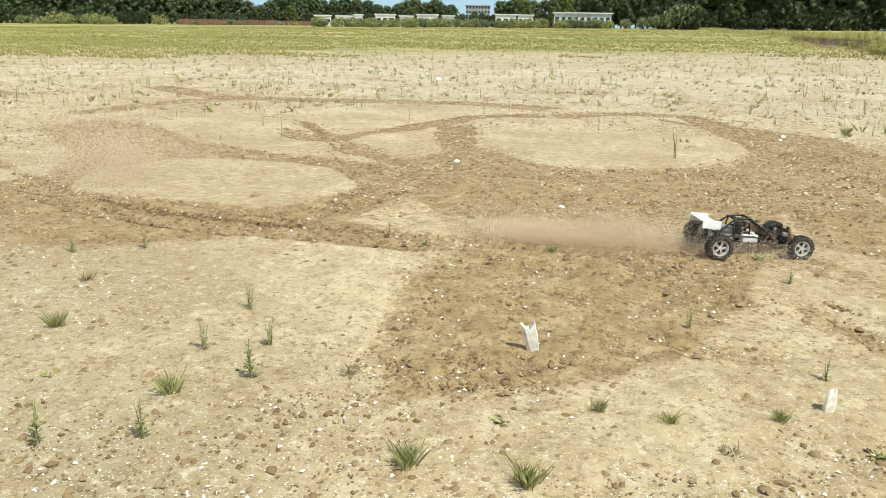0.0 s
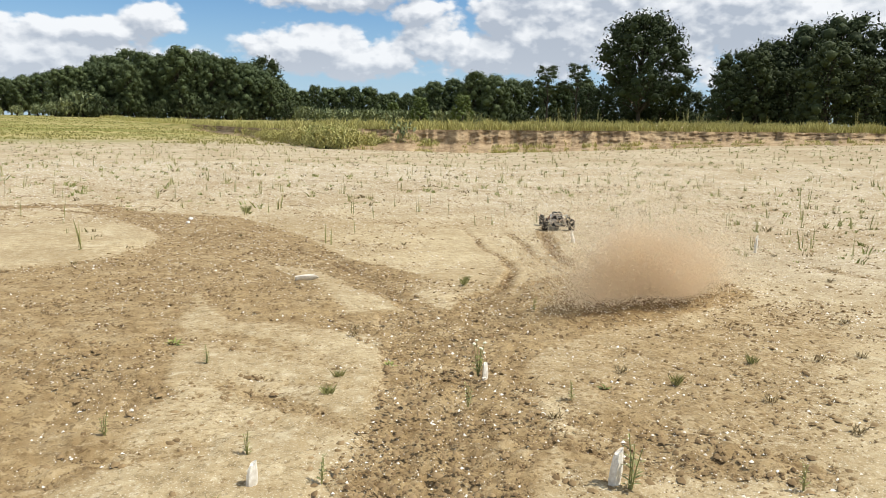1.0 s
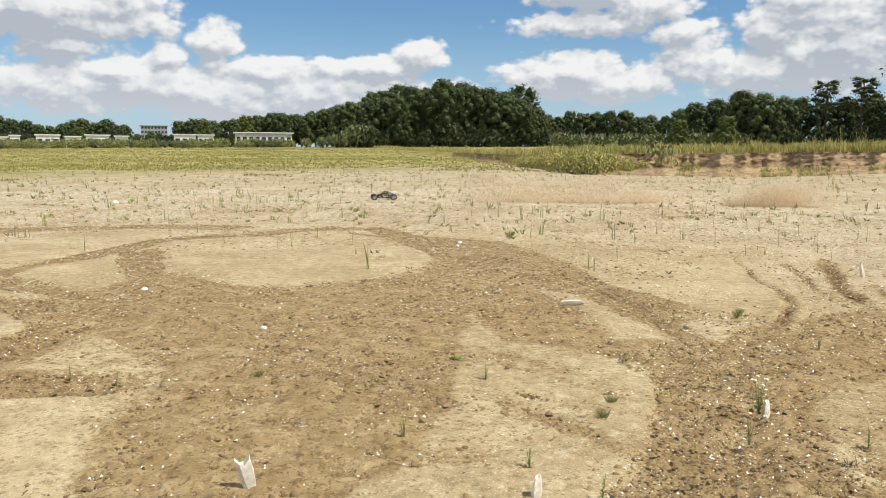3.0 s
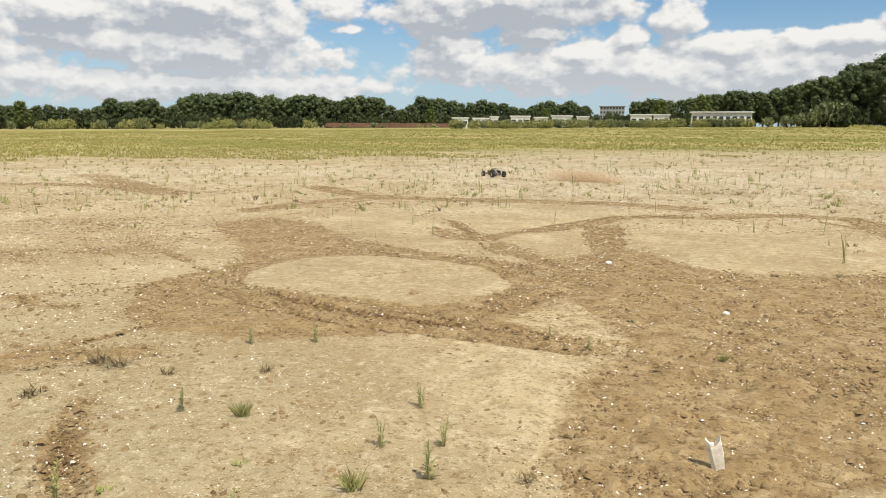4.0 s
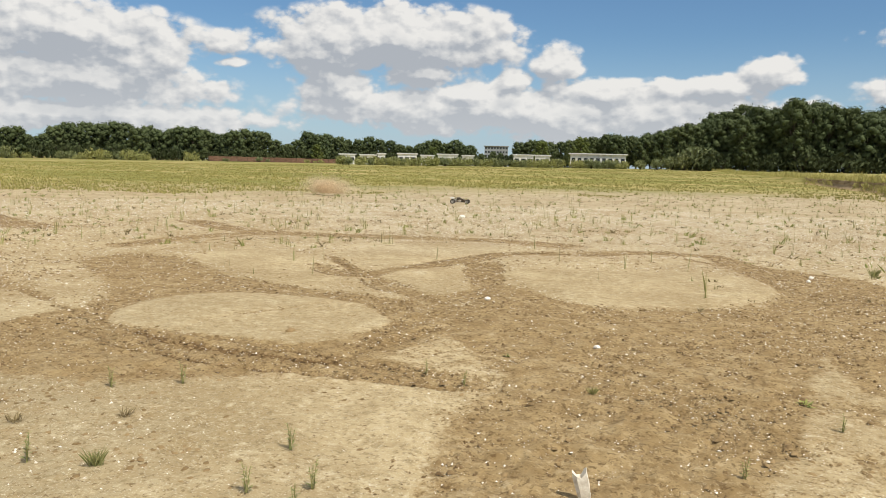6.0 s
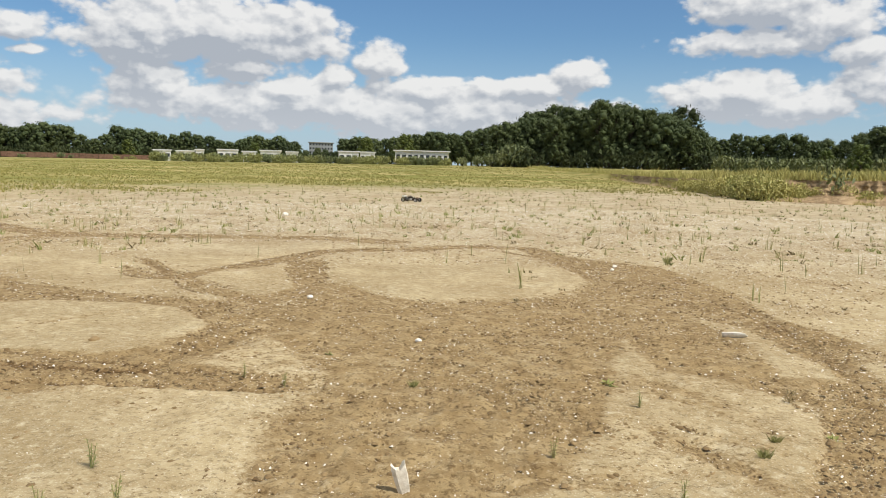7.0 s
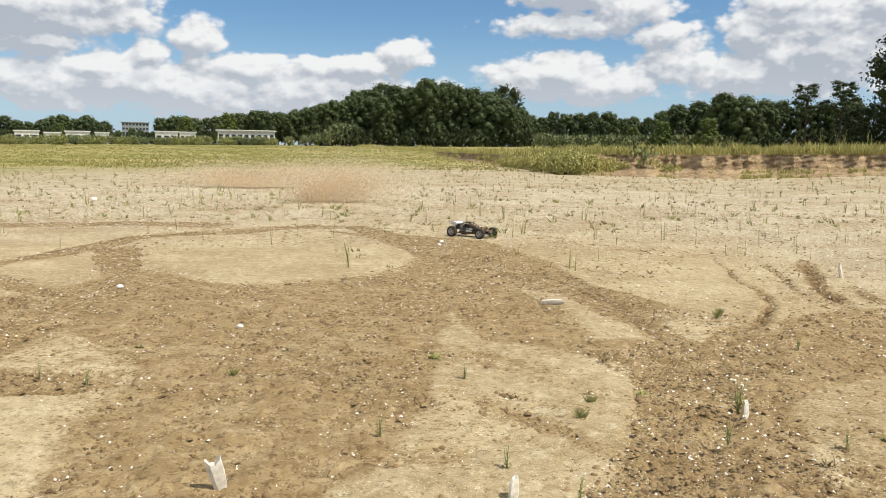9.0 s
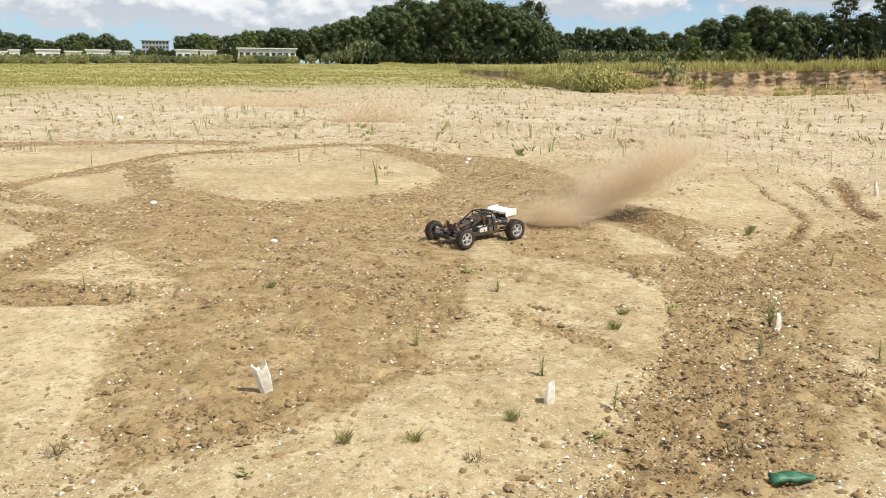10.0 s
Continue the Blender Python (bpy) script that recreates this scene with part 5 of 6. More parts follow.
# kind, place and size
SPOTS = []
SPOTS += [
    ("tuft", -2.83, 2.53, 0.09), ("stalk", -2.12, 3.07, 0.20), ("stalk", -2.07, 4.67, 0.15), ("stalk", -1.74, 4.54, 0.14),
    ("twig", -4.02, 2.18, 0.16), ("rosette", 0.32, 5.11, 0.12), ("flower", 1.92, 3.98, 0.20), ("stalk", 1.92, 2.50, 0.30),
    ("tuft", -0.03, 2.66, 0.06), ("tuft", -0.29, 2.67, 0.06), ("tuft", 0.35, 2.84, 0.06), ("tuft", 1.15, 4.15, 0.06),
    ("tuft", 2.92, 6.51, 0.06), ("tuft", 1.68, 12.10, 0.06), ("tuft", -0.93, 4.72, 0.06), ("rosette", -0.62, 2.45, 0.08),
    ("rosette", 0.67, 2.71, 0.08), ("rosette", -1.71, 5.41, 0.08), ("rosette", 1.49, 4.31, 0.08), ("stalk", 0.79, 2.94, 0.16),
    ("stalk", 0.55, 3.28, 0.16), ("stalk", -0.02, 3.67, 0.16), ("stalk", 2.22, 3.45, 0.16), ("stalk", 2.98, 5.30, 0.16),
]
SPOTS += [
    ("stalk", 0.48, 4.60, 0.16), ("twig", 1.51, 5.14, 0.10), ("twig", 2.02, 3.26, 0.10), ("twig", 0.18, 2.52, 0.10),
    ("twig", -1.32, 2.60, 0.10), ("twig", 1.15, 2.58, 0.10), ("twig", -0.47, 8.15, 0.10), ("stalk", 1.67, 3.54, 0.17),
    ("stalk", 2.59, 2.28, 0.17), ("stalk", 7.37, 12.18, 0.17), ("stalk", 6.22, 12.32, 0.17), ("stalk", 10.71, 15.51, 0.17),
    ("stalk", 1.50, 14.88, 0.17), ("rosette", 2.50, 3.57, 0.08), ("rosette", -0.80, 10.10, 0.08), ("twig", 1.45, 4.98, 0.11),
    ("twig", 2.75, 3.78, 0.11), ("twig", 5.11, 4.31, 0.11), ("twig", 3.32, 2.65, 0.11), ("twig", 4.10, 3.61, 0.11),
    ("twig", 3.24, 3.12, 0.11), ("twig", 4.43, 3.58, 0.11), ("twig", 7.02, 6.97, 0.11), ("twig", 6.39, 5.60, 0.11),
]
SPOTS += [
    ("twig", 5.09, 5.92, 0.11), ("tuft", 3.63, 3.69, 0.07), ("tuft", 2.82, 6.35, 0.07), ("tuft", 2.93, 3.50, 0.07),
    ("tuft", 1.03, 3.90, 0.07), ("stalk", -3.15, 2.43, 0.20), ("stalk", -3.70, 3.50, 0.20), ("stalk", -1.78, 2.72, 0.20),
    ("stalk", -2.02, 2.57, 0.20), ("stalk", -3.37, 3.76, 0.20), ("stalk", -1.66, 2.40, 0.26), ("stalk", -2.77, 1.49, 0.26),
    ("tuft", -3.03, 1.37, 0.09), ("tuft", -1.89, 2.17, 0.10), ("rosette", -3.53, 1.49, 0.08), ("rosette", -2.73, 1.67, 0.08),
    ("rosette", -2.44, 2.12, 0.08), ("twig", -4.04, 2.73, 0.20), ("twig", -4.23, 2.74, 0.20), ("twig", -3.23, 3.13, 0.12),
    ("twig", -3.68, 2.80, 0.12), ("twig", -3.86, 1.55, 0.12), ("twig", -7.87, 4.22, 0.12), ("stalk", -2.06, 1.70, 0.22),
]
SPOTS += [
    ("stalk", -1.75, 1.87, 0.22), ("tuft", -0.83, 2.05, 0.10), ("tuft", -0.43, 2.08, 0.10), ("tuft", 1.66, 12.28, 0.14),
    ("twig", 3.03, 8.68, 0.10), ("twig", 1.27, 9.79, 0.10),
]


def set_weeds():
    rng = random.Random(9)
    first = set()
    for kind, x, y, s in SPOTS:
        m = pose(x, y, 0.0, 0, 0, rng.uniform(0, 360)) @ Matrix.Scale(s, 4)
        if kind not in first:
            WEEDS[kind].matrix_basis = m
            first.add(kind)
            ob = WEEDS[kind]
        else:
            ob = copy_thing(WEEDS[kind], m)
            ob.matrix_basis = m
        tagged(ob, group="weeds near the camera")


def set_bank_weeds():
    """Tall pale seed stalks standing along the bank's rim."""
    rng = random.Random(19)
    for k in range(30):
        az = -rng.uniform(13, 52)
        d = float(foot_of_bank(np.array([az]))[0]) + rng.uniform(1.5, 5.0)
        x, y = polar(az, d)
        m = pose(x, y, max(ground_z(x, y), float(np.interp(az, TOP_AZ, TOP_Z))) - 0.05, 0, 0, rng.uniform(0, 360)) @ Matrix.Diagonal((0.9, 0.9, rng.uniform(1.1, 2.0), 1))
        ob = copy_thing(WEEDS["stalk"], m)
        ob.matrix_basis = m
        tagged(ob, "tall pale seed stalk standing on the bank's rim", "weed", group="tall weeds on the bank")


set_weeds()
set_bank_weeds()


def stake(x, y, h, w, lean, spin, seed, forked=False):
    """A bleached, split stump of wood stuck in the soil."""
    rng = random.Random(seed)
    bm = bmesh.new()
    rings = 7
    sides = 9
    vs = []
    for i in range(rings):
        u = i / (rings - 1)
        r = w * (0.42 + 0.16 * math.sin(u * 3.0) + (0.25 * u * u if forked else -0.12 * u))
        ring = []
        for k in range(sides):
            a = 2 * math.pi * k / sides
            rr = r * (1 + 0.16 * math.sin(3 * a + seed) + rng.uniform(-0.07, 0.07))
            zz = -0.03 + (h + 0.03) * u
            if i == rings - 1:
                zz += h * (0.16 * math.cos(2 * a) if forked else 0.10 * math.cos(a)) + rng.uniform(-0.03, 0.03) * h
            ring.append(bm.verts.new((math.cos(a) * rr, math.sin(a) * rr * 0.62, zz)))
        vs.append(ring)
    for a, b in zip(vs, vs[1:]):
        for k in range(sides):
            bm.faces.new((a[k], a[(k + 1) % sides], b[(k + 1) % sides], b[k]))
    hollow = bm.verts.new((0, 0, h * (0.72 if forked else 0.95)))
    for k in range(sides):
        bm.faces.new((vs[-1][k], vs[-1][(k + 1) % sides], hollow))
    bm.faces.new(vs[0][::-1])
    ob = part("wood_stump", bm, M_BONE)
    ob.matrix_basis = pose(x, y, 0, lean[0], lean[1], spin)
    return ob


def stone(x, y, s, seed, mat, name, label, sink=0.25):
    rng = random.Random(seed)
    bm = bmesh.new()
    bmesh.ops.create_icosphere(bm, subdivisions=2, radius=1)
    for v in bm.verts:
        v.co *= 1 + 0.25 * noise.noise(v.co * 1.3 + Vector((seed, 0, 0))) + 0.1 * noise.noise(v.co * 4 + Vector((0, seed, 0)))
        v.co = Vector((v.co.x * s, v.co.y * s * 0.8, v.co.z * s * 0.65))
    ob = part(name, bm, mat)
    ob.matrix_basis = pose(x, y, s * (0.65 - sink), 0, 0, rng.uniform(0, 360))
    return tagged(ob, label, "stone")


def build_small():
    tagged(stake(-0.66, 3.12, 0.14, 0.046, (4, -14, 0)[:2], 20, 3, True), "bleached forked wood stump standing in the soil", "stump")
    tagged(stake(0.53, 2.99, 0.095, 0.05, (0, 4), 40, 5), "short bleached wood stump standing in the soil", "stump")
    tagged(stake(1.89, 2.56, 0.14, 0.06, (0, 6), 10, 7), "bleached slab of wood standing beside a weed", "stump")
    tagged(stake(5.2, 8.44, 0.17, 0.055, (0, -24), 30, 9), "bleached leaning wood splinter in the soil", "stump")
    tagged(stake(1.95, 3.95, 0.075, 0.05, (0, 3), 60, 12), "small bleached stump under a flowering weed", "stump")
    for x, y, h in ((7.0, 7.25, 0.2), (4.75, 6.2, 0.07)):
        tagged(stake(x, y, h, 0.055, (0, 4), 15, int(x * 10)), "thin bleached wood splinter standing in the soil", "stump")
    flat = stake(1.52, 6.9, 0.17, 0.05, (0, 80), 150, 14)
    flat.matrix_basis = pose(1.45, 6.93, 0.02, 0, 84, -18)
    tagged(flat, "bleached wood splinter lying on the sand", "wood piece")
    stone(-2.63, 7.7, 0.034, 1, M_PEBBLE, "white_stone", "white stone lying on the churned soil")
    stone(-1.14, 6.0, 0.03, 2, M_PEBBLE, "white_stone", "white stone lying on the churned soil")
    stone(-3.59, 5.35, 0.05, 3, M_CLOD, "dark_stone", "flat dark stone on the sand", 0.45)
    stone(0.73, 11.14, 0.035, 4, M_PEBBLE, "white_stone", "white stone beside a track")
    stone(0.79, 11.53, 0.04, 8, M_PEBBLE, "white_stone", "small white stone beside a track")
    stone(-7.3, 19.56, 0.09, 5, M_PEBBLE, "white_stone", "white stone far out on the sand")
    stone(5.45, 6.7, 0.06, 6, M_CLOD, "dark_stone", "dark stone on the pale sand")
    stone(24.5, 38.0, 0.35, 7, M_PEBBLE, "white_boulder", "pale boulder at the foot of the bank")
    # crushed green bottle
    bm = bmesh.new()
    rings = lathe(bm, [(0.0, 0.002), (0.004, 0.03), (0.05, 0.034), (0.09, 0.029), (0.13, 0.035), (0.17, 0.033), (0.20, 0.016), (0.222, 0.013), (0.224, 0.001)], 14, "X")
    for v in bm.verts:
        v.co.z = v.co.z * 0.55 + 0.006 * math.sin(v.co.x * 60 + v.co.y * 80)
        v.co.y += 0.014 * math.sin(v.co.x * 16)
    ob = part("plastic_bottle", bm, M_GREENGLASS, None, "", True)
    ob.matrix_basis = pose(1.18, 2.36, 0.014, 0, 0, 4) @ Matrix.Diagonal((0.7, 0.8, 0.75, 1))
    tagged(ob, "crushed green plastic bottle lying on the churned soil", "bottle")


build_small()


# ---- the buggy ----
def wheel(parent, x, y, radius, width, side, steer=False):
    """A knobbly tyre on a five-spoke rim, turning about its own centre."""
    bm = bmesh.new()
    w, r = width / 2, radius
    prof = [(-w * 0.55, r * 0.60), (-w * 0.9, r * 0.66), (-w, r * 0.80), (-w * 0.9, r * 0.93), (-w * 0.6, r * 0.97), (0, r * 0.98),
            (w * 0.6, r * 0.97), (w * 0.9, r * 0.93), (w, r * 0.80), (w * 0.9, r * 0.66), (w * 0.55, r * 0.60)]
    lathe(bm, prof, 26, "X")
    for k in range(26):
        a = 2 * math.pi * k / 26
        for row, off in ((-0.6, 0), (0, 0.5), (0.6, 0)):
            b = a + off * 2 * math.pi / 26
            box(bm, (w * 0.5, r * 0.12, r * 0.07), (row * w, math.cos(b) * r * 0.99, math.sin(b) * r * 0.99), 0, Matrix.Rotation(b - math.pi / 2, 4, "X"))
    hub = new("wheel")
    hub.parent = parent
    part("tyre", bm, M_TYRE, hub, "dusty black knobbly tyre")
    bm = bmesh.new()
    lathe(bm, [(-w * 0.55, r * 0.6), (w * 0.55 * side, r * 0.6), (w * 0.80 * side, r * 0.63), (w * 0.80 * side, r * 0.57), (w * 0.5 * side, r * 0.55), (-w * 0.5 * side, r * 0.53)], 24, "X")
    for k in range(5):
        for da in (-0.16, 0.16):
            a = 2 * math.pi * k / 5 + da
            box(bm, (w * 0.16, r * 0.46, r * 0.062), (w * 0.62 * side, math.cos(a) * r * 0.32, math.sin(a) * r * 0.32), 0.001, Matrix.Rotation(a, 4, "X"))
    lathe(bm, [(w * 0.3 * side, r * 0.16), (w * 0.8 * side, r * 0.15), (w * 0.82 * side, r * 0.01)], 12, "X")
    part("rim", bm, M_RIM, hub, "grey five-spoke rim")
    # plain dark disc, added to give the gaps between the spokes their shade
    bm = bmesh.new()
    lathe(bm, [(w * 0.30 * side, r * 0.001), (w * 0.30 * side, r * 0.5)], 20, "X")
    part("brake_disc", bm, M_DEEP, hub, "dark backing added as shade behind the spokes")
    hub.matrix_basis = pose(x, y, radius)
    return hub


def spring(bm, a, b, r, turns=7, wire=0.0028):
    a, b = Vector(a), Vector(b)
    d = b - a
    u = d.orthogonal().normalized()
    v = d.normalized().cross(u)
    n = turns * 9
    tube(bm, [a + d * (i / n) + r * (math.cos(6.2832 * turns * i / n) * u + math.sin(6.2832 * turns * i / n) * v) for i in range(n + 1)], wire, 4)


def build_buggy():
    car = new("rc_buggy")
    tagged(car, "dusty black radio-controlled buggy with a white rear wing", "toy car")
    bm = bmesh.new()
    box(bm, (0.15, 0.50, 0.006), (0, 0.0, 0.055), 0.002)
    box(bm, (0.10, 0.13, 0.006), (0, 0.30, 0.072), 0.002, Matrix.Rotation(radians(14), 4, "X"))
    for s in (-1, 1):
        box(bm, (0.012, 0.40, 0.035), (0.082 * s, -0.02, 0.072), 0.004)
    part("chassis", bm, M_TUB, car, "dusty brown chassis plate")
    # nose and body tunnel
    bm = bmesh.new()
    box(bm, (0.085, 0.22, 0.055), (0, 0.18, 0.105), 0.014, Matrix.Rotation(radians(-9), 4, "X"))
    box(bm, (0.125, 0.16, 0.06), (0, 0.02, 0.098), 0.012)
    box(bm, (0.06, 0.07, 0.03), (0, 0.30, 0.10), 0.008)
    part("body", bm, M_BLACK, car, "black plastic nose and tunnel")
    # seat tub, panels and the clutter under the cage
    bm = bmesh.new()
    box(bm, (0.118, 0.25, 0.04), (0, 0.065, 0.160), 0.012, Matrix.Rotation(radians(-22), 4, "X"))
    box(bm, (0.10, 0.03, 0.10), (0, -0.07, 0.175), 0.008, Matrix.Rotation(radians(12), 4, "X"))
    part("seat_tub", bm, M_TUB, car, "dusty brown seat tub")
    rng = random.Random(12)
    for k in range(30):
        bm = bmesh.new()
        s_ = rng.uniform(0.012, 0.03)
        box(bm, (s_, s_ * rng.uniform(0.8, 1.8), s_ * 0.8), (rng.uniform(-0.07, 0.07), rng.uniform(-0.28, 0.30), rng.uniform(0.08, 0.19 if k % 2 else 0.13)), 0.002, Matrix.Rotation(rng.uniform(0, 3), 4, "Z"))
        part("fitting", bm, rng.choice((M_ALLOY, M_BLACK, M_TANK, M_TUB, M_ORANGE)), car)
    # roll cage
    bm = bmesh.new()
    for s in (-1, 1):
        tube(bm, [(0.075 * s, 0.16, 0.10), (0.07 * s, 0.06, 0.19), (0.058 * s, -0.02, 0.248), (0.056 * s, -0.13, 0.246), (0.07 * s, -0.25, 0.15), (0.075 * s, -0.30, 0.11)], 0.0065, 7)
        tube(bm, [(0.082 * s, 0.12, 0.085), (0.092 * s, 0.0, 0.13), (0.092 * s, -0.16, 0.135), (0.075 * s, -0.27, 0.12)], 0.0055, 6)
        tube(bm, [(0.058 * s, -0.02, 0.246), (0.09 * s, -0.03, 0.085)], 0.0055, 6)
        tube(bm, [(0.057 * s, -0.13, 0.244), (0.09 * s, -0.14, 0.085)], 0.0055, 6)
        tube(bm, [(0.07 * s, 0.06, 0.19), (0.045 * s, 0.22, 0.125)], 0.005, 6)
        tube(bm, [(0.057 * s, -0.075, 0.247), (-0.057 * s, -0.13, 0.245)], 0.0045, 6)
    for y, z, w in ((0.06, 0.19, 0.07), (-0.02, 0.248, 0.058), (-0.13, 0.246, 0.056), (-0.25, 0.15, 0.07)):
        tube(bm, [(-w, y, z), (w, y, z)], 0.006, 7)
    part("roll_cage", bm, M_BLACK, car, "black tube roll cage", True)
    # engine with fins, pull starter and pipe
    bm = bmesh.new()
    box(bm, (0.085, 0.10, 0.06), (0.0, -0.17, 0.095), 0.008)
    for k in range(7):
        box(bm, (0.075, 0.085, 0.004), (0.0, -0.17, 0.132 + k * 0.009), 0.001)
    lathe(bm, [(-0.02, 0.001), (-0.02, 0.04), (0.02, 0.04), (0.02, 0.001)], 16, "X", (0.065, -0.17, 0.10))
    eng = part("engine", bm, M_ALLOY, car, "finned metal engine")
    bm = bmesh.new()
    lathe(bm, [(-0.05, 0.002), (-0.048, 0.028), (0.0, 0.034), (0.05, 0.028), (0.06, 0.01), (0.085, 0.009)], 14, "Y", (-0.05, -0.27, 0.14))
    part("silencer", bm, M_ALLOY, eng, "metal silencer")
    bm = bmesh.new()
    lathe(bm, [(-0.03, 0.001), (-0.03, 0.032), (0.03, 0.03), (0.03, 0.001)], 14, "Z", (0.045, -0.10, 0.185))
    part("air_filter", bm, M_BLACK, eng, "black air filter")
    bm = bmesh.new()
    box(bm, (0.05, 0.11, 0.055), (0.068, -0.02, 0.115), 0.014)
    lathe(bm, [(0.0, 0.016), (0.012, 0.016), (0.014, 0.001)], 12, "Z", (0.068, 0.0, 0.142))
    part("fuel_tank", bm, M_TANK, car, "pale fuel tank")
    bm = bmesh.new()
    box(bm, (0.045, 0.09, 0.05), (-0.068, -0.02, 0.105), 0.006)
    box(bm, (0.05, 0.05, 0.035), (-0.04, 0.12, 0.10), 0.004)
    part("receiver_box", bm, M_TANK, car, "pale electronics box")
    # suspension
    for s in (-1, 1):
        for y, yy, tag in ((0.285, 0.27, "front"), (-0.285, -0.26, "rear")):
            bm = bmesh.new()
            for dy in (-0.045, 0.045):
                tube(bm, [(0.045 * s, yy + dy, 0.062), (0.165 * s, y + dy * 0.25, 0.072)], 0.006, 6)
            tube(bm, [(0.10 * s, (y + yy) / 2 - 0.02, 0.066), (0.10 * s, (y + yy) / 2 + 0.02, 0.066)], 0.005, 6)
            tube(bm, [(0.04 * s, yy, 0.118), (0.16 * s, y, 0.112)], 0.005, 6)
            box(bm, (0.022, 0.03, 0.07), (0.168 * s, y, 0.09), 0.004)
            tube(bm, [(0.05 * s, y, 0.088), (0.18 * s, y, 0.086)], 0.006, 6)
            part("suspension_arm", bm, M_ALLOY if tag == "front" else M_BLACK, car, "dusty metal %s suspension arm" % tag)
            bm = bmesh.new()
            tube(bm, [(0.125 * s, y - 0.012, 0.075), (0.062 * s, y - 0.02, 0.18)], 0.009, 8)
            spring(bm, (0.122 * s, y - 0.012, 0.08), (0.072 * s, y - 0.02, 0.165), 0.016)
            part("shock_absorber", bm, M_ORANGE if tag == "front" else M_ALLOY, car, "coil-over shock absorber", True)
    bm = bmesh.new()
    box(bm, (0.12, 0.008, 0.05), (0, 0.262, 0.145), 0.003)
    box(bm, (0.04, 0.008, 0.03), (-0.05, 0.262, 0.175), 0.003)
    box(bm, (0.04, 0.008, 0.03), (0.05, 0.262, 0.175), 0.003)
    part("shock_tower", bm, M_TUB, car, "dusty bronze front shock tower")
    bm = bmesh.new()
    box(bm, (0.15, 0.008, 0.08), (0, -0.30, 0.155), 0.003)
    part("shock_tower", bm, M_BLACK, car, "black rear shock tower")
    bm = bmesh.new()
    box(bm, (0.20, 0.02, 0.03), (0, 0.375, 0.085), 0.006)
    tube(bm, [(-0.05, 0.34, 0.075), (-0.07, 0.38, 0.09), (0.07, 0.38, 0.09), (0.05, 0.34, 0.075)], 0.006, 6)
    part("front_bumper", bm, M_BLACK, car, "black front bumper")
    # wing
    wing = bmesh.new()
    n = 10
    rows = []
    for i in range(n + 1):
        u = i / n
        y = -0.255 - 0.115 * u
        z = 0.226 + 0.008 * math.sin(u * 3.0) + 0.016 * u * u
        rows.append([(x, y, z) for x in (-0.112, -0.06, 0, 0.06, 0.112)])
    top_ = [[wing.verts.new(p) for p in r] for r in rows]
    bot_ = [[wing.verts.new((p[0], p[1], p[2] - 0.006)) for p in r] for r in rows]
    for i in range(n):
        for k in range(4):
            wing.faces.new((top_[i][k], top_[i][k + 1], top_[i + 1][k + 1], top_[i + 1][k]))
            wing.faces.new((bot_[i][k + 1], bot_[i][k], bot_[i + 1][k], bot_[i + 1][k + 1]))
        wing.faces.new((bot_[i][0], top_[i][0], top_[i + 1][0], bot_[i + 1][0]))
        wing.faces.new((top_[i][4], bot_[i][4], bot_[i + 1][4], top_[i + 1][4]))
    for i in (0, n):
        for k in range(4):
            q = (bot_[i][k], bot_[i][k + 1], top_[i][k + 1], top_[i][k])
            wing.faces.new(q if i == 0 else q[::-1])
    for s in (-1, 1):
        box(wing, (0.007, 0.13, 0.058), (0.116 * s, -0.315, 0.222), 0.003, Matrix.Rotation(radians(-5), 4, "X"))
    part("wing", wing, M_WING, car, "scuffed white rear wing")
    bm = bmesh.new()
    for s in (-1, 1):
        tube(bm, [(0.045 * s, -0.29, 0.12), (0.045 * s, -0.31, 0.228)], 0.006, 6)
    part("wing_mount", bm, M_BLACK, car)
    car.scale = (0.94, 0.94, 0.94)
    wheels = [wheel(car, 0.205, 0.285, 0.083, 0.062, 1), wheel(car, -0.205, 0.285, 0.083, 0.062, -1),
              wheel(car, 0.20, -0.285, 0.088, 0.08, 1), wheel(car, -0.20, -0.285, 0.088, 0.08, -1)]
    return car, wheels


BUGGY, WHEELS = build_buggy()

# seconds, place, and heading (degrees from +x, to the left)
DRIVE = [
    (0.0, 0.25, 5.27, 24), (0.1, 1.17, 5.52, 38), (0.2, 1.85, 5.68, 62), (0.3, 2.45, 5.85, 72), (0.4, 3.05, 6.45, 70), (0.5, 3.55, 7.1, 62),
    (0.6, 3.87, 7.5, 62), (0.8, 4.45, 8.55, 66), (1.0, 5.72, 9.8, 66), (1.2, 7.45, 12.6, 80), (1.5, 7.82, 14.5, 145), (2.0, 7.40, 18.1, 165),
    (2.2, 6.60, 19.6, 170), (2.7, 2.0, 21.6, 180), (3.3, -3.38, 21.0, 190), (3.5, -5.46, 19.9, 188), (3.7, -7.3, 19.2, 178),
    (3.9, -8.9, 19.3, 160), (4.1, -11.1, 20.9, 130)]
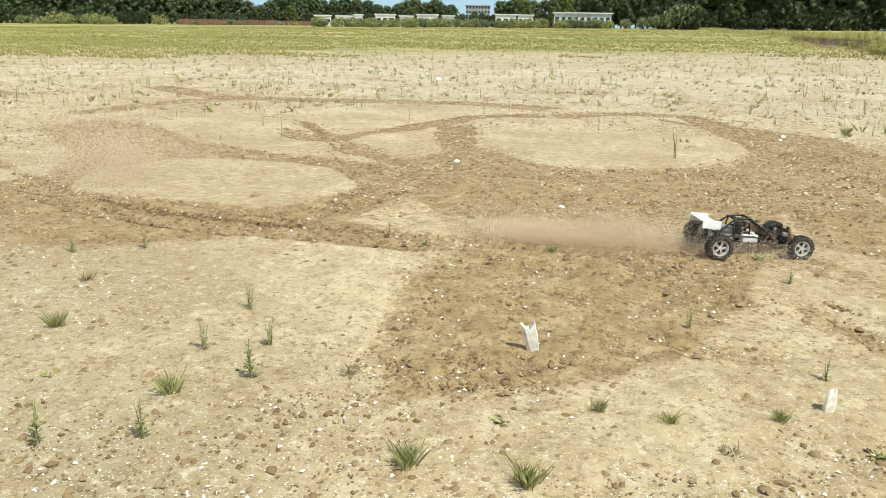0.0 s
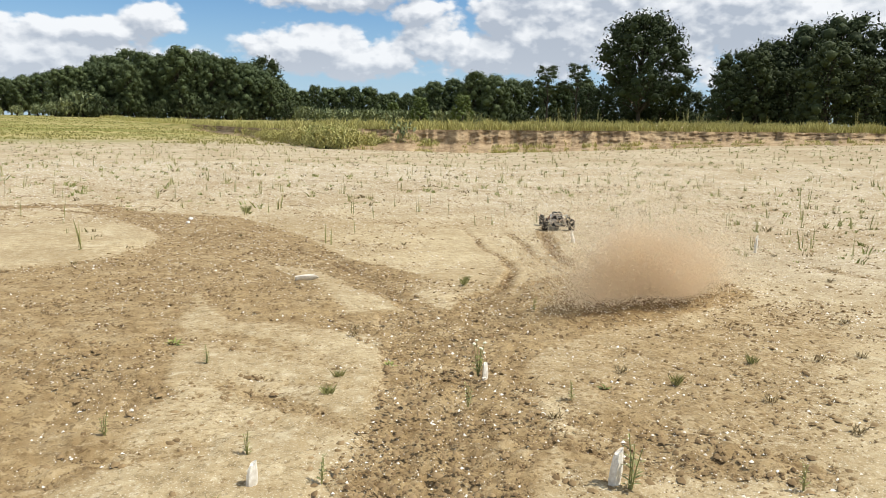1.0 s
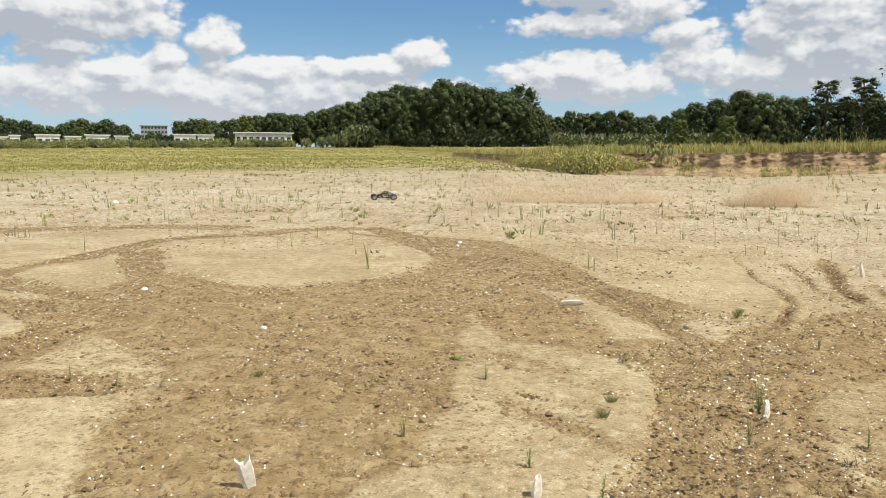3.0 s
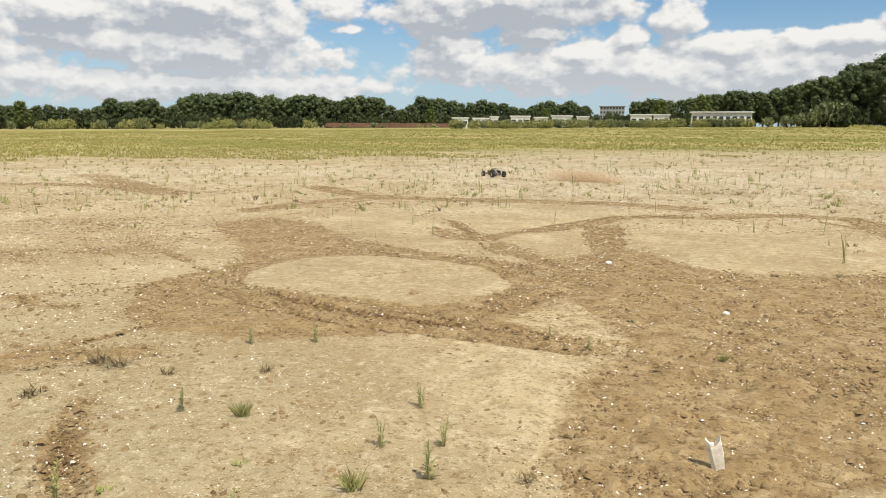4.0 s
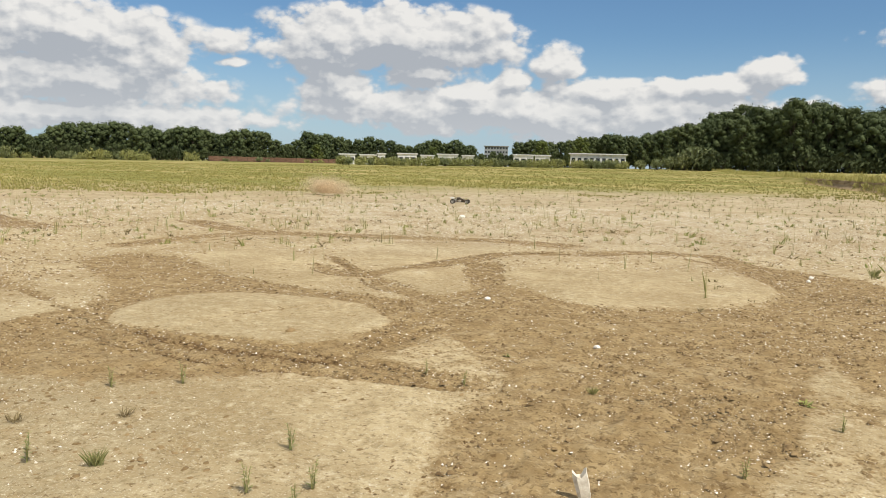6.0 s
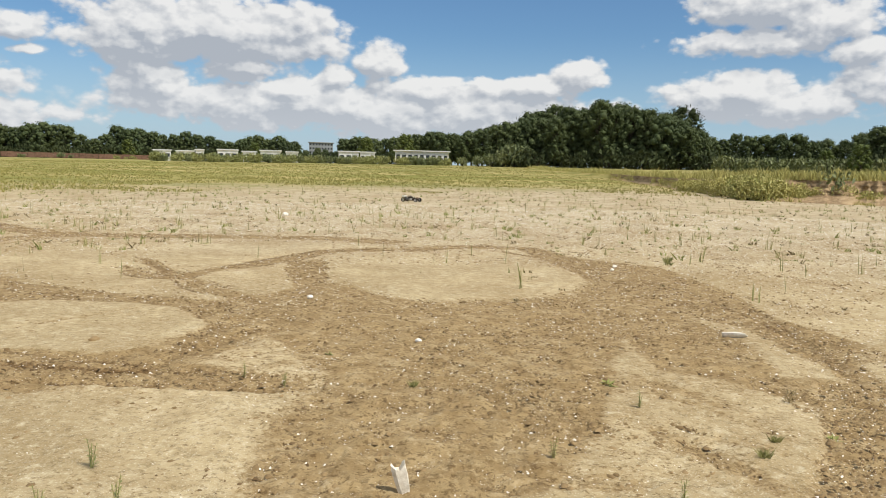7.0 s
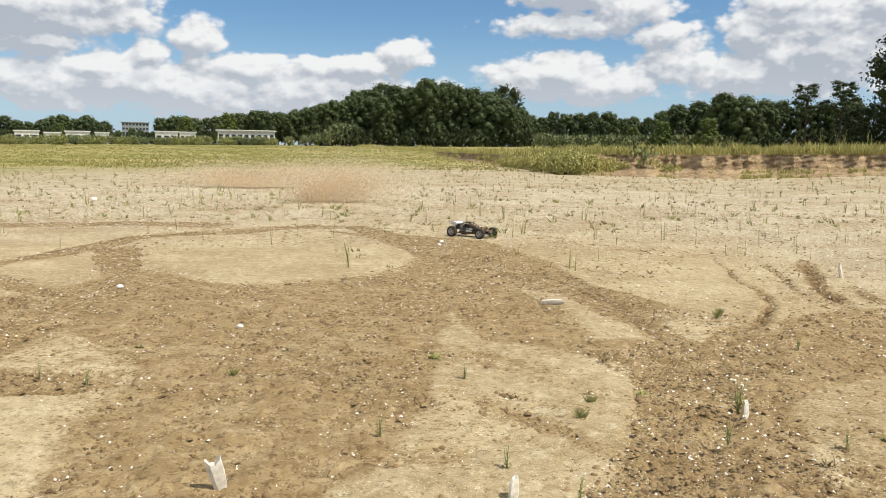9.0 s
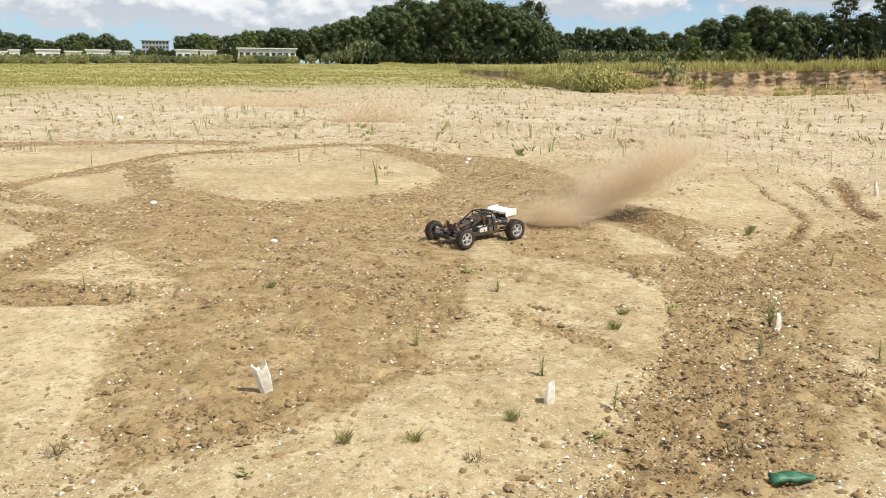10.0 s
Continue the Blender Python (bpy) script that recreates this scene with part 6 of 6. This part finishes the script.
DRIVE += [
    (4.4, -13.4, 24.6, 112), (4.7, -15.4, 28.2, 85), (5.0, -16.4, 30.3, 30), (5.3, -15.6, 29.8, -25), (5.5, -13.4, 27.2, -28),
    (5.8, -10.6, 26.0, 5), (6.2, -9.9, 28.6, 15), (6.7, -7.2, 29.8, -2), (7.3, -4.3, 28.7, -25), (7.7, -1.3, 24.1, -50), (8.2, -0.27, 21.0, -108), (8.5, 0.42, 16.8, -92),
    (8.8, 0.98, 14.1, -35), (9.1, 1.5, 11.5, -48), (9.4, 1.74, 9.7, -110), (9.7, 1.45, 8.15, -140), (10.0, 0.46, 6.12, -143)]


# ---- dust ----
def dust(shape, flakes, size, seed, label):
    """A drifting cloud of fine flakes, thick at the heart and thin at the rim. shape: half length, half depth, height."""
    rng = np.random.default_rng(seed)
    lx, ly, lz = shape
    k = 18
    c = np.stack([rng.normal(0, 0.34, k) * lx, rng.normal(0, 0.35, k) * ly, (0.05 + 0.5 * rng.uniform(0, 1, k) ** 1.5) * lz], -1)
    r = rng.uniform(0.22, 0.62, k)
    pick = rng.integers(0, k, flakes)
    p = c[pick] + rng.normal(0, 0.62, (flakes, 3)) * r[pick][:, None] * np.array([lx, ly, lz * 0.8])
    p[:, 2] = np.abs(p[:, 2])
    s = size * rng.uniform(0.5, 1.3, flakes)[:, None]
    u, w = rng.normal(0, 1, (flakes, 3)), rng.normal(0, 1, (flakes, 3))
    u /= np.linalg.norm(u, axis=1)[:, None]
    w /= np.linalg.norm(w, axis=1)[:, None]
    v = np.stack([p - u * s, p + u * s, p + w * s * 1.2], 1).reshape(-1, 3)
    ob = new("dust_cloud", mesh_from("dust_cloud", v, np.arange(flakes * 3).reshape(-1, 3), M_DUST))
    return tagged(ob, label, "dust", kind="stuff")


# half length, half depth, height, flakes, flake size, then (seconds, x, y, z, turn and, where it leans, tilt): each lies under the soil until the wheels throw it up
PUFFS = [
    (1.1, 0.42, 0.72, 150000, 0.0064, [(0.2, 1.5, 5.1, -1.9, 10), (0.35, 2.1, 5.15, -0.4, 10, -14), (0.5, 3.0, 5.15, 0.03, 12, -15), (0.7, 3.3, 5.15, 0.08, 16, -10), (1.0, 4.0, 5.3, 0.08, 22, 0), (1.3, 4.5, 5.3, -0.2, 26, 0), (1.9, 5.0, 5.2, -1.9, 30, 0)]),
    (1.5, 0.8, 1.15, 58000, 0.0068, [(0.3, 2.6, 5.5, -2.4, 10), (0.7, 3.4, 5.5, -0.05, 16), (1.0, 4.4, 5.8, 0.06, 20), (1.5, 5.0, 5.9, -0.1, 26), (2.0, 5.6, 6.1, -0.6, 30), (2.6, 6.1, 6.3, -2.4, 35)]),
    (1.5, 0.22, 0.22, 40000, 0.0036, [(0.0, -0.75, 5.0, 0.0, 7), (0.3, -0.6, 5.05, -0.06, 7), (0.7, -0.5, 5.1, -0.7, 7)]),
    (0.75, 0.25, 0.28, 42000, 0.0046, [(0.0, -0.75, 5.0, -0.02, 16), (0.15, 0.6, 5.1, 0.0, 14), (0.3, 1.55, 5.12, 0.02, 12), (0.5, 2.2, 5.1, 0.02, 12), (0.9, 3.0, 5.0, -0.25, 10), (1.3, 3.2, 5.0, -0.9, 10)]),
    (1.3, 0.9, 0.85, 42000, 0.0052, [(0.0, -5.3, 5.4, 0.0, 0), (0.4, -5.6, 5.5, -0.1, 5), (1.5, -6.2, 5.6, -2.1, 10)]),
    (0.9, 0.45, 0.6, 24000, 0.013, [(1.1, 8.0, 12.6, -1.4, 0), (1.35, 8.3, 13.5, 0.0, 10), (1.6, 8.7, 14.2, 0.0, 14), (2.0, 10.0, 15.4, 0.0, 20), (2.4, 10.4, 16.6, 0.0, 20), (3.3, 10.8, 17.4, -1.4, 25)]),
    (1.6, 0.6, 0.75, 28000, 0.016, [(1.5, 9.2, 16.0, -1.9, -20), (2.0, 9.4, 17.3, -0.1, -20), (2.3, 9.3, 18.6, 0.0, -15), (3.4, 9.6, 19.4, -0.1, -10), (4.3, 10.0, 19.8, -1.9, -10)]),
    (3.4, 0.9, 1.0, 34000, 0.017, [(2.1, 4.6, 20.4, -2.2, 0), (2.8, 4.6, 20.6, -0.2, 0), (3.4, 4.9, 20.8, 0.0, 0), (4.2, 5.6, 21.0, -0.4, 0), (5.2, 6.2, 21.2, -2.2, 0)]),
    (2.6, 0.7, 0.75, 28000, 0.016, [(2.7, -1.0, 21.2, -1.6, 4), (3.3, -0.6, 21.0, -0.1, 4), (3.6, -0.2, 21.0, 0.0, 4), (4.2, 0.6, 21.2, -0.4, 4), (5.0, 1.0, 21.3, -1.6, 4)]),
    (1.7, 0.5, 0.45, 14000, 0.016, [(3.4, -6.0, 19.5, -1.3, -10), (3.8, -6.6, 19.3, -0.05, -8), (4.1, -7.2, 19.4, 0.0, -5), (4.7, -6.2, 19.6, -0.2, 0), (5.6, -5.4, 19.8, -1.3, 0)]),
    (1.3, 0.6, 0.8, 16000, 0.02, [(4.6, -16.6, 29.4, -2.0, 0), (5.0, -16.8, 29.5, -0.15, 0), (5.4, -17.0, 29.5, 0.0, 0), (6.0, -17.3, 29.5, 0.05, 0), (7.0, -17.6, 29.5, -2.0, 0)]),
    (4.2, 0.9, 1.2, 30000, 0.021, [(6.9, -5.2, 27.8, -2.2, 0), (7.4, -5.0, 27.4, -0.1, 0), (7.9, -4.2, 26.6, 0.0, 0), (8.6, -4.2, 26.4, 0.1, 0), (9.6, -4.6, 26.4, -0.1, 0), (10.0, -4.8, 26.4, -0.3, 0)]),
    (1.9, 0.8, 1.35, 26000, 0.019, [(7.6, -1.5, 23.4, -2.6, 0), (8.1, -1.3, 22.6, -0.1, 0), (8.6, -1.2, 20.4, 0.0, 0), (9.2, -1.2, 19.8, 0.0, 0), (9.8, -1.0, 19.6, -0.3, 0), (10.0, -1.0, 19.6, -0.4, 0)]),
    (0.5, 0.3, 0.45, 34000, 0.0045, [(9.2, 2.1, 9.4, -1.2, 30), (9.55, 2.0, 9.0, -0.1, 30), (9.8, 2.1, 8.6, 0.0, 30), (10.0, 2.3, 8.5, 0.02, 30)]),
    (1.05, 0.36, 0.52, 130000, 0.0046, [(9.5, 1.2, 7.2, -1.6, 10, -24), (9.75, 1.5, 7.3, -0.5, 10, -24), (9.9, 1.75, 7.1, 0.1, 10, -24), (10.0, 2.15, 7.1, 0.28, 10, -24)]),
    (0.35, 0.2, 0.3, 26000, 0.0040, [(9.5, 1.3, 7.6, -1.0, 0), (9.75, 1.35, 7.4, -0.15, 0), (9.9, 1.3, 6.75, 0.0, 0), (10.0, 1.25, 6.65, 0.02, 0)]),
]


def motions():
    rows = [(t, pose(x, y, 0.0, 0, 0, h - 90)) for t, x, y, h in DRIVE]
    walk(BUGGY, rows)
    for i, w in enumerate(WHEELS):
        at = w.matrix_basis.translation.copy()
        walk(w, [(k / 10, pose(*at, -70 * k, 0, 0)) for k in range(101)])
    for k, (lx, ly, lz, n, size, keys) in enumerate(PUFFS):
        ob = dust((lx, ly, lz), n, size, 100 + k, "tan dust thrown up by the buggy's wheels")
        rows = [(t, pose(x, y, z, 0, tilt[0] if tilt else 0, a)) for t, x, y, z, a, *tilt in keys]
        if rows[0][0] > 0:
            rows = [(0.0, rows[0][1]), *rows]
        if rows[-1][0] < 10:
            rows += [(10.0, rows[-1][1])]
        walk(ob, rows)


motions()
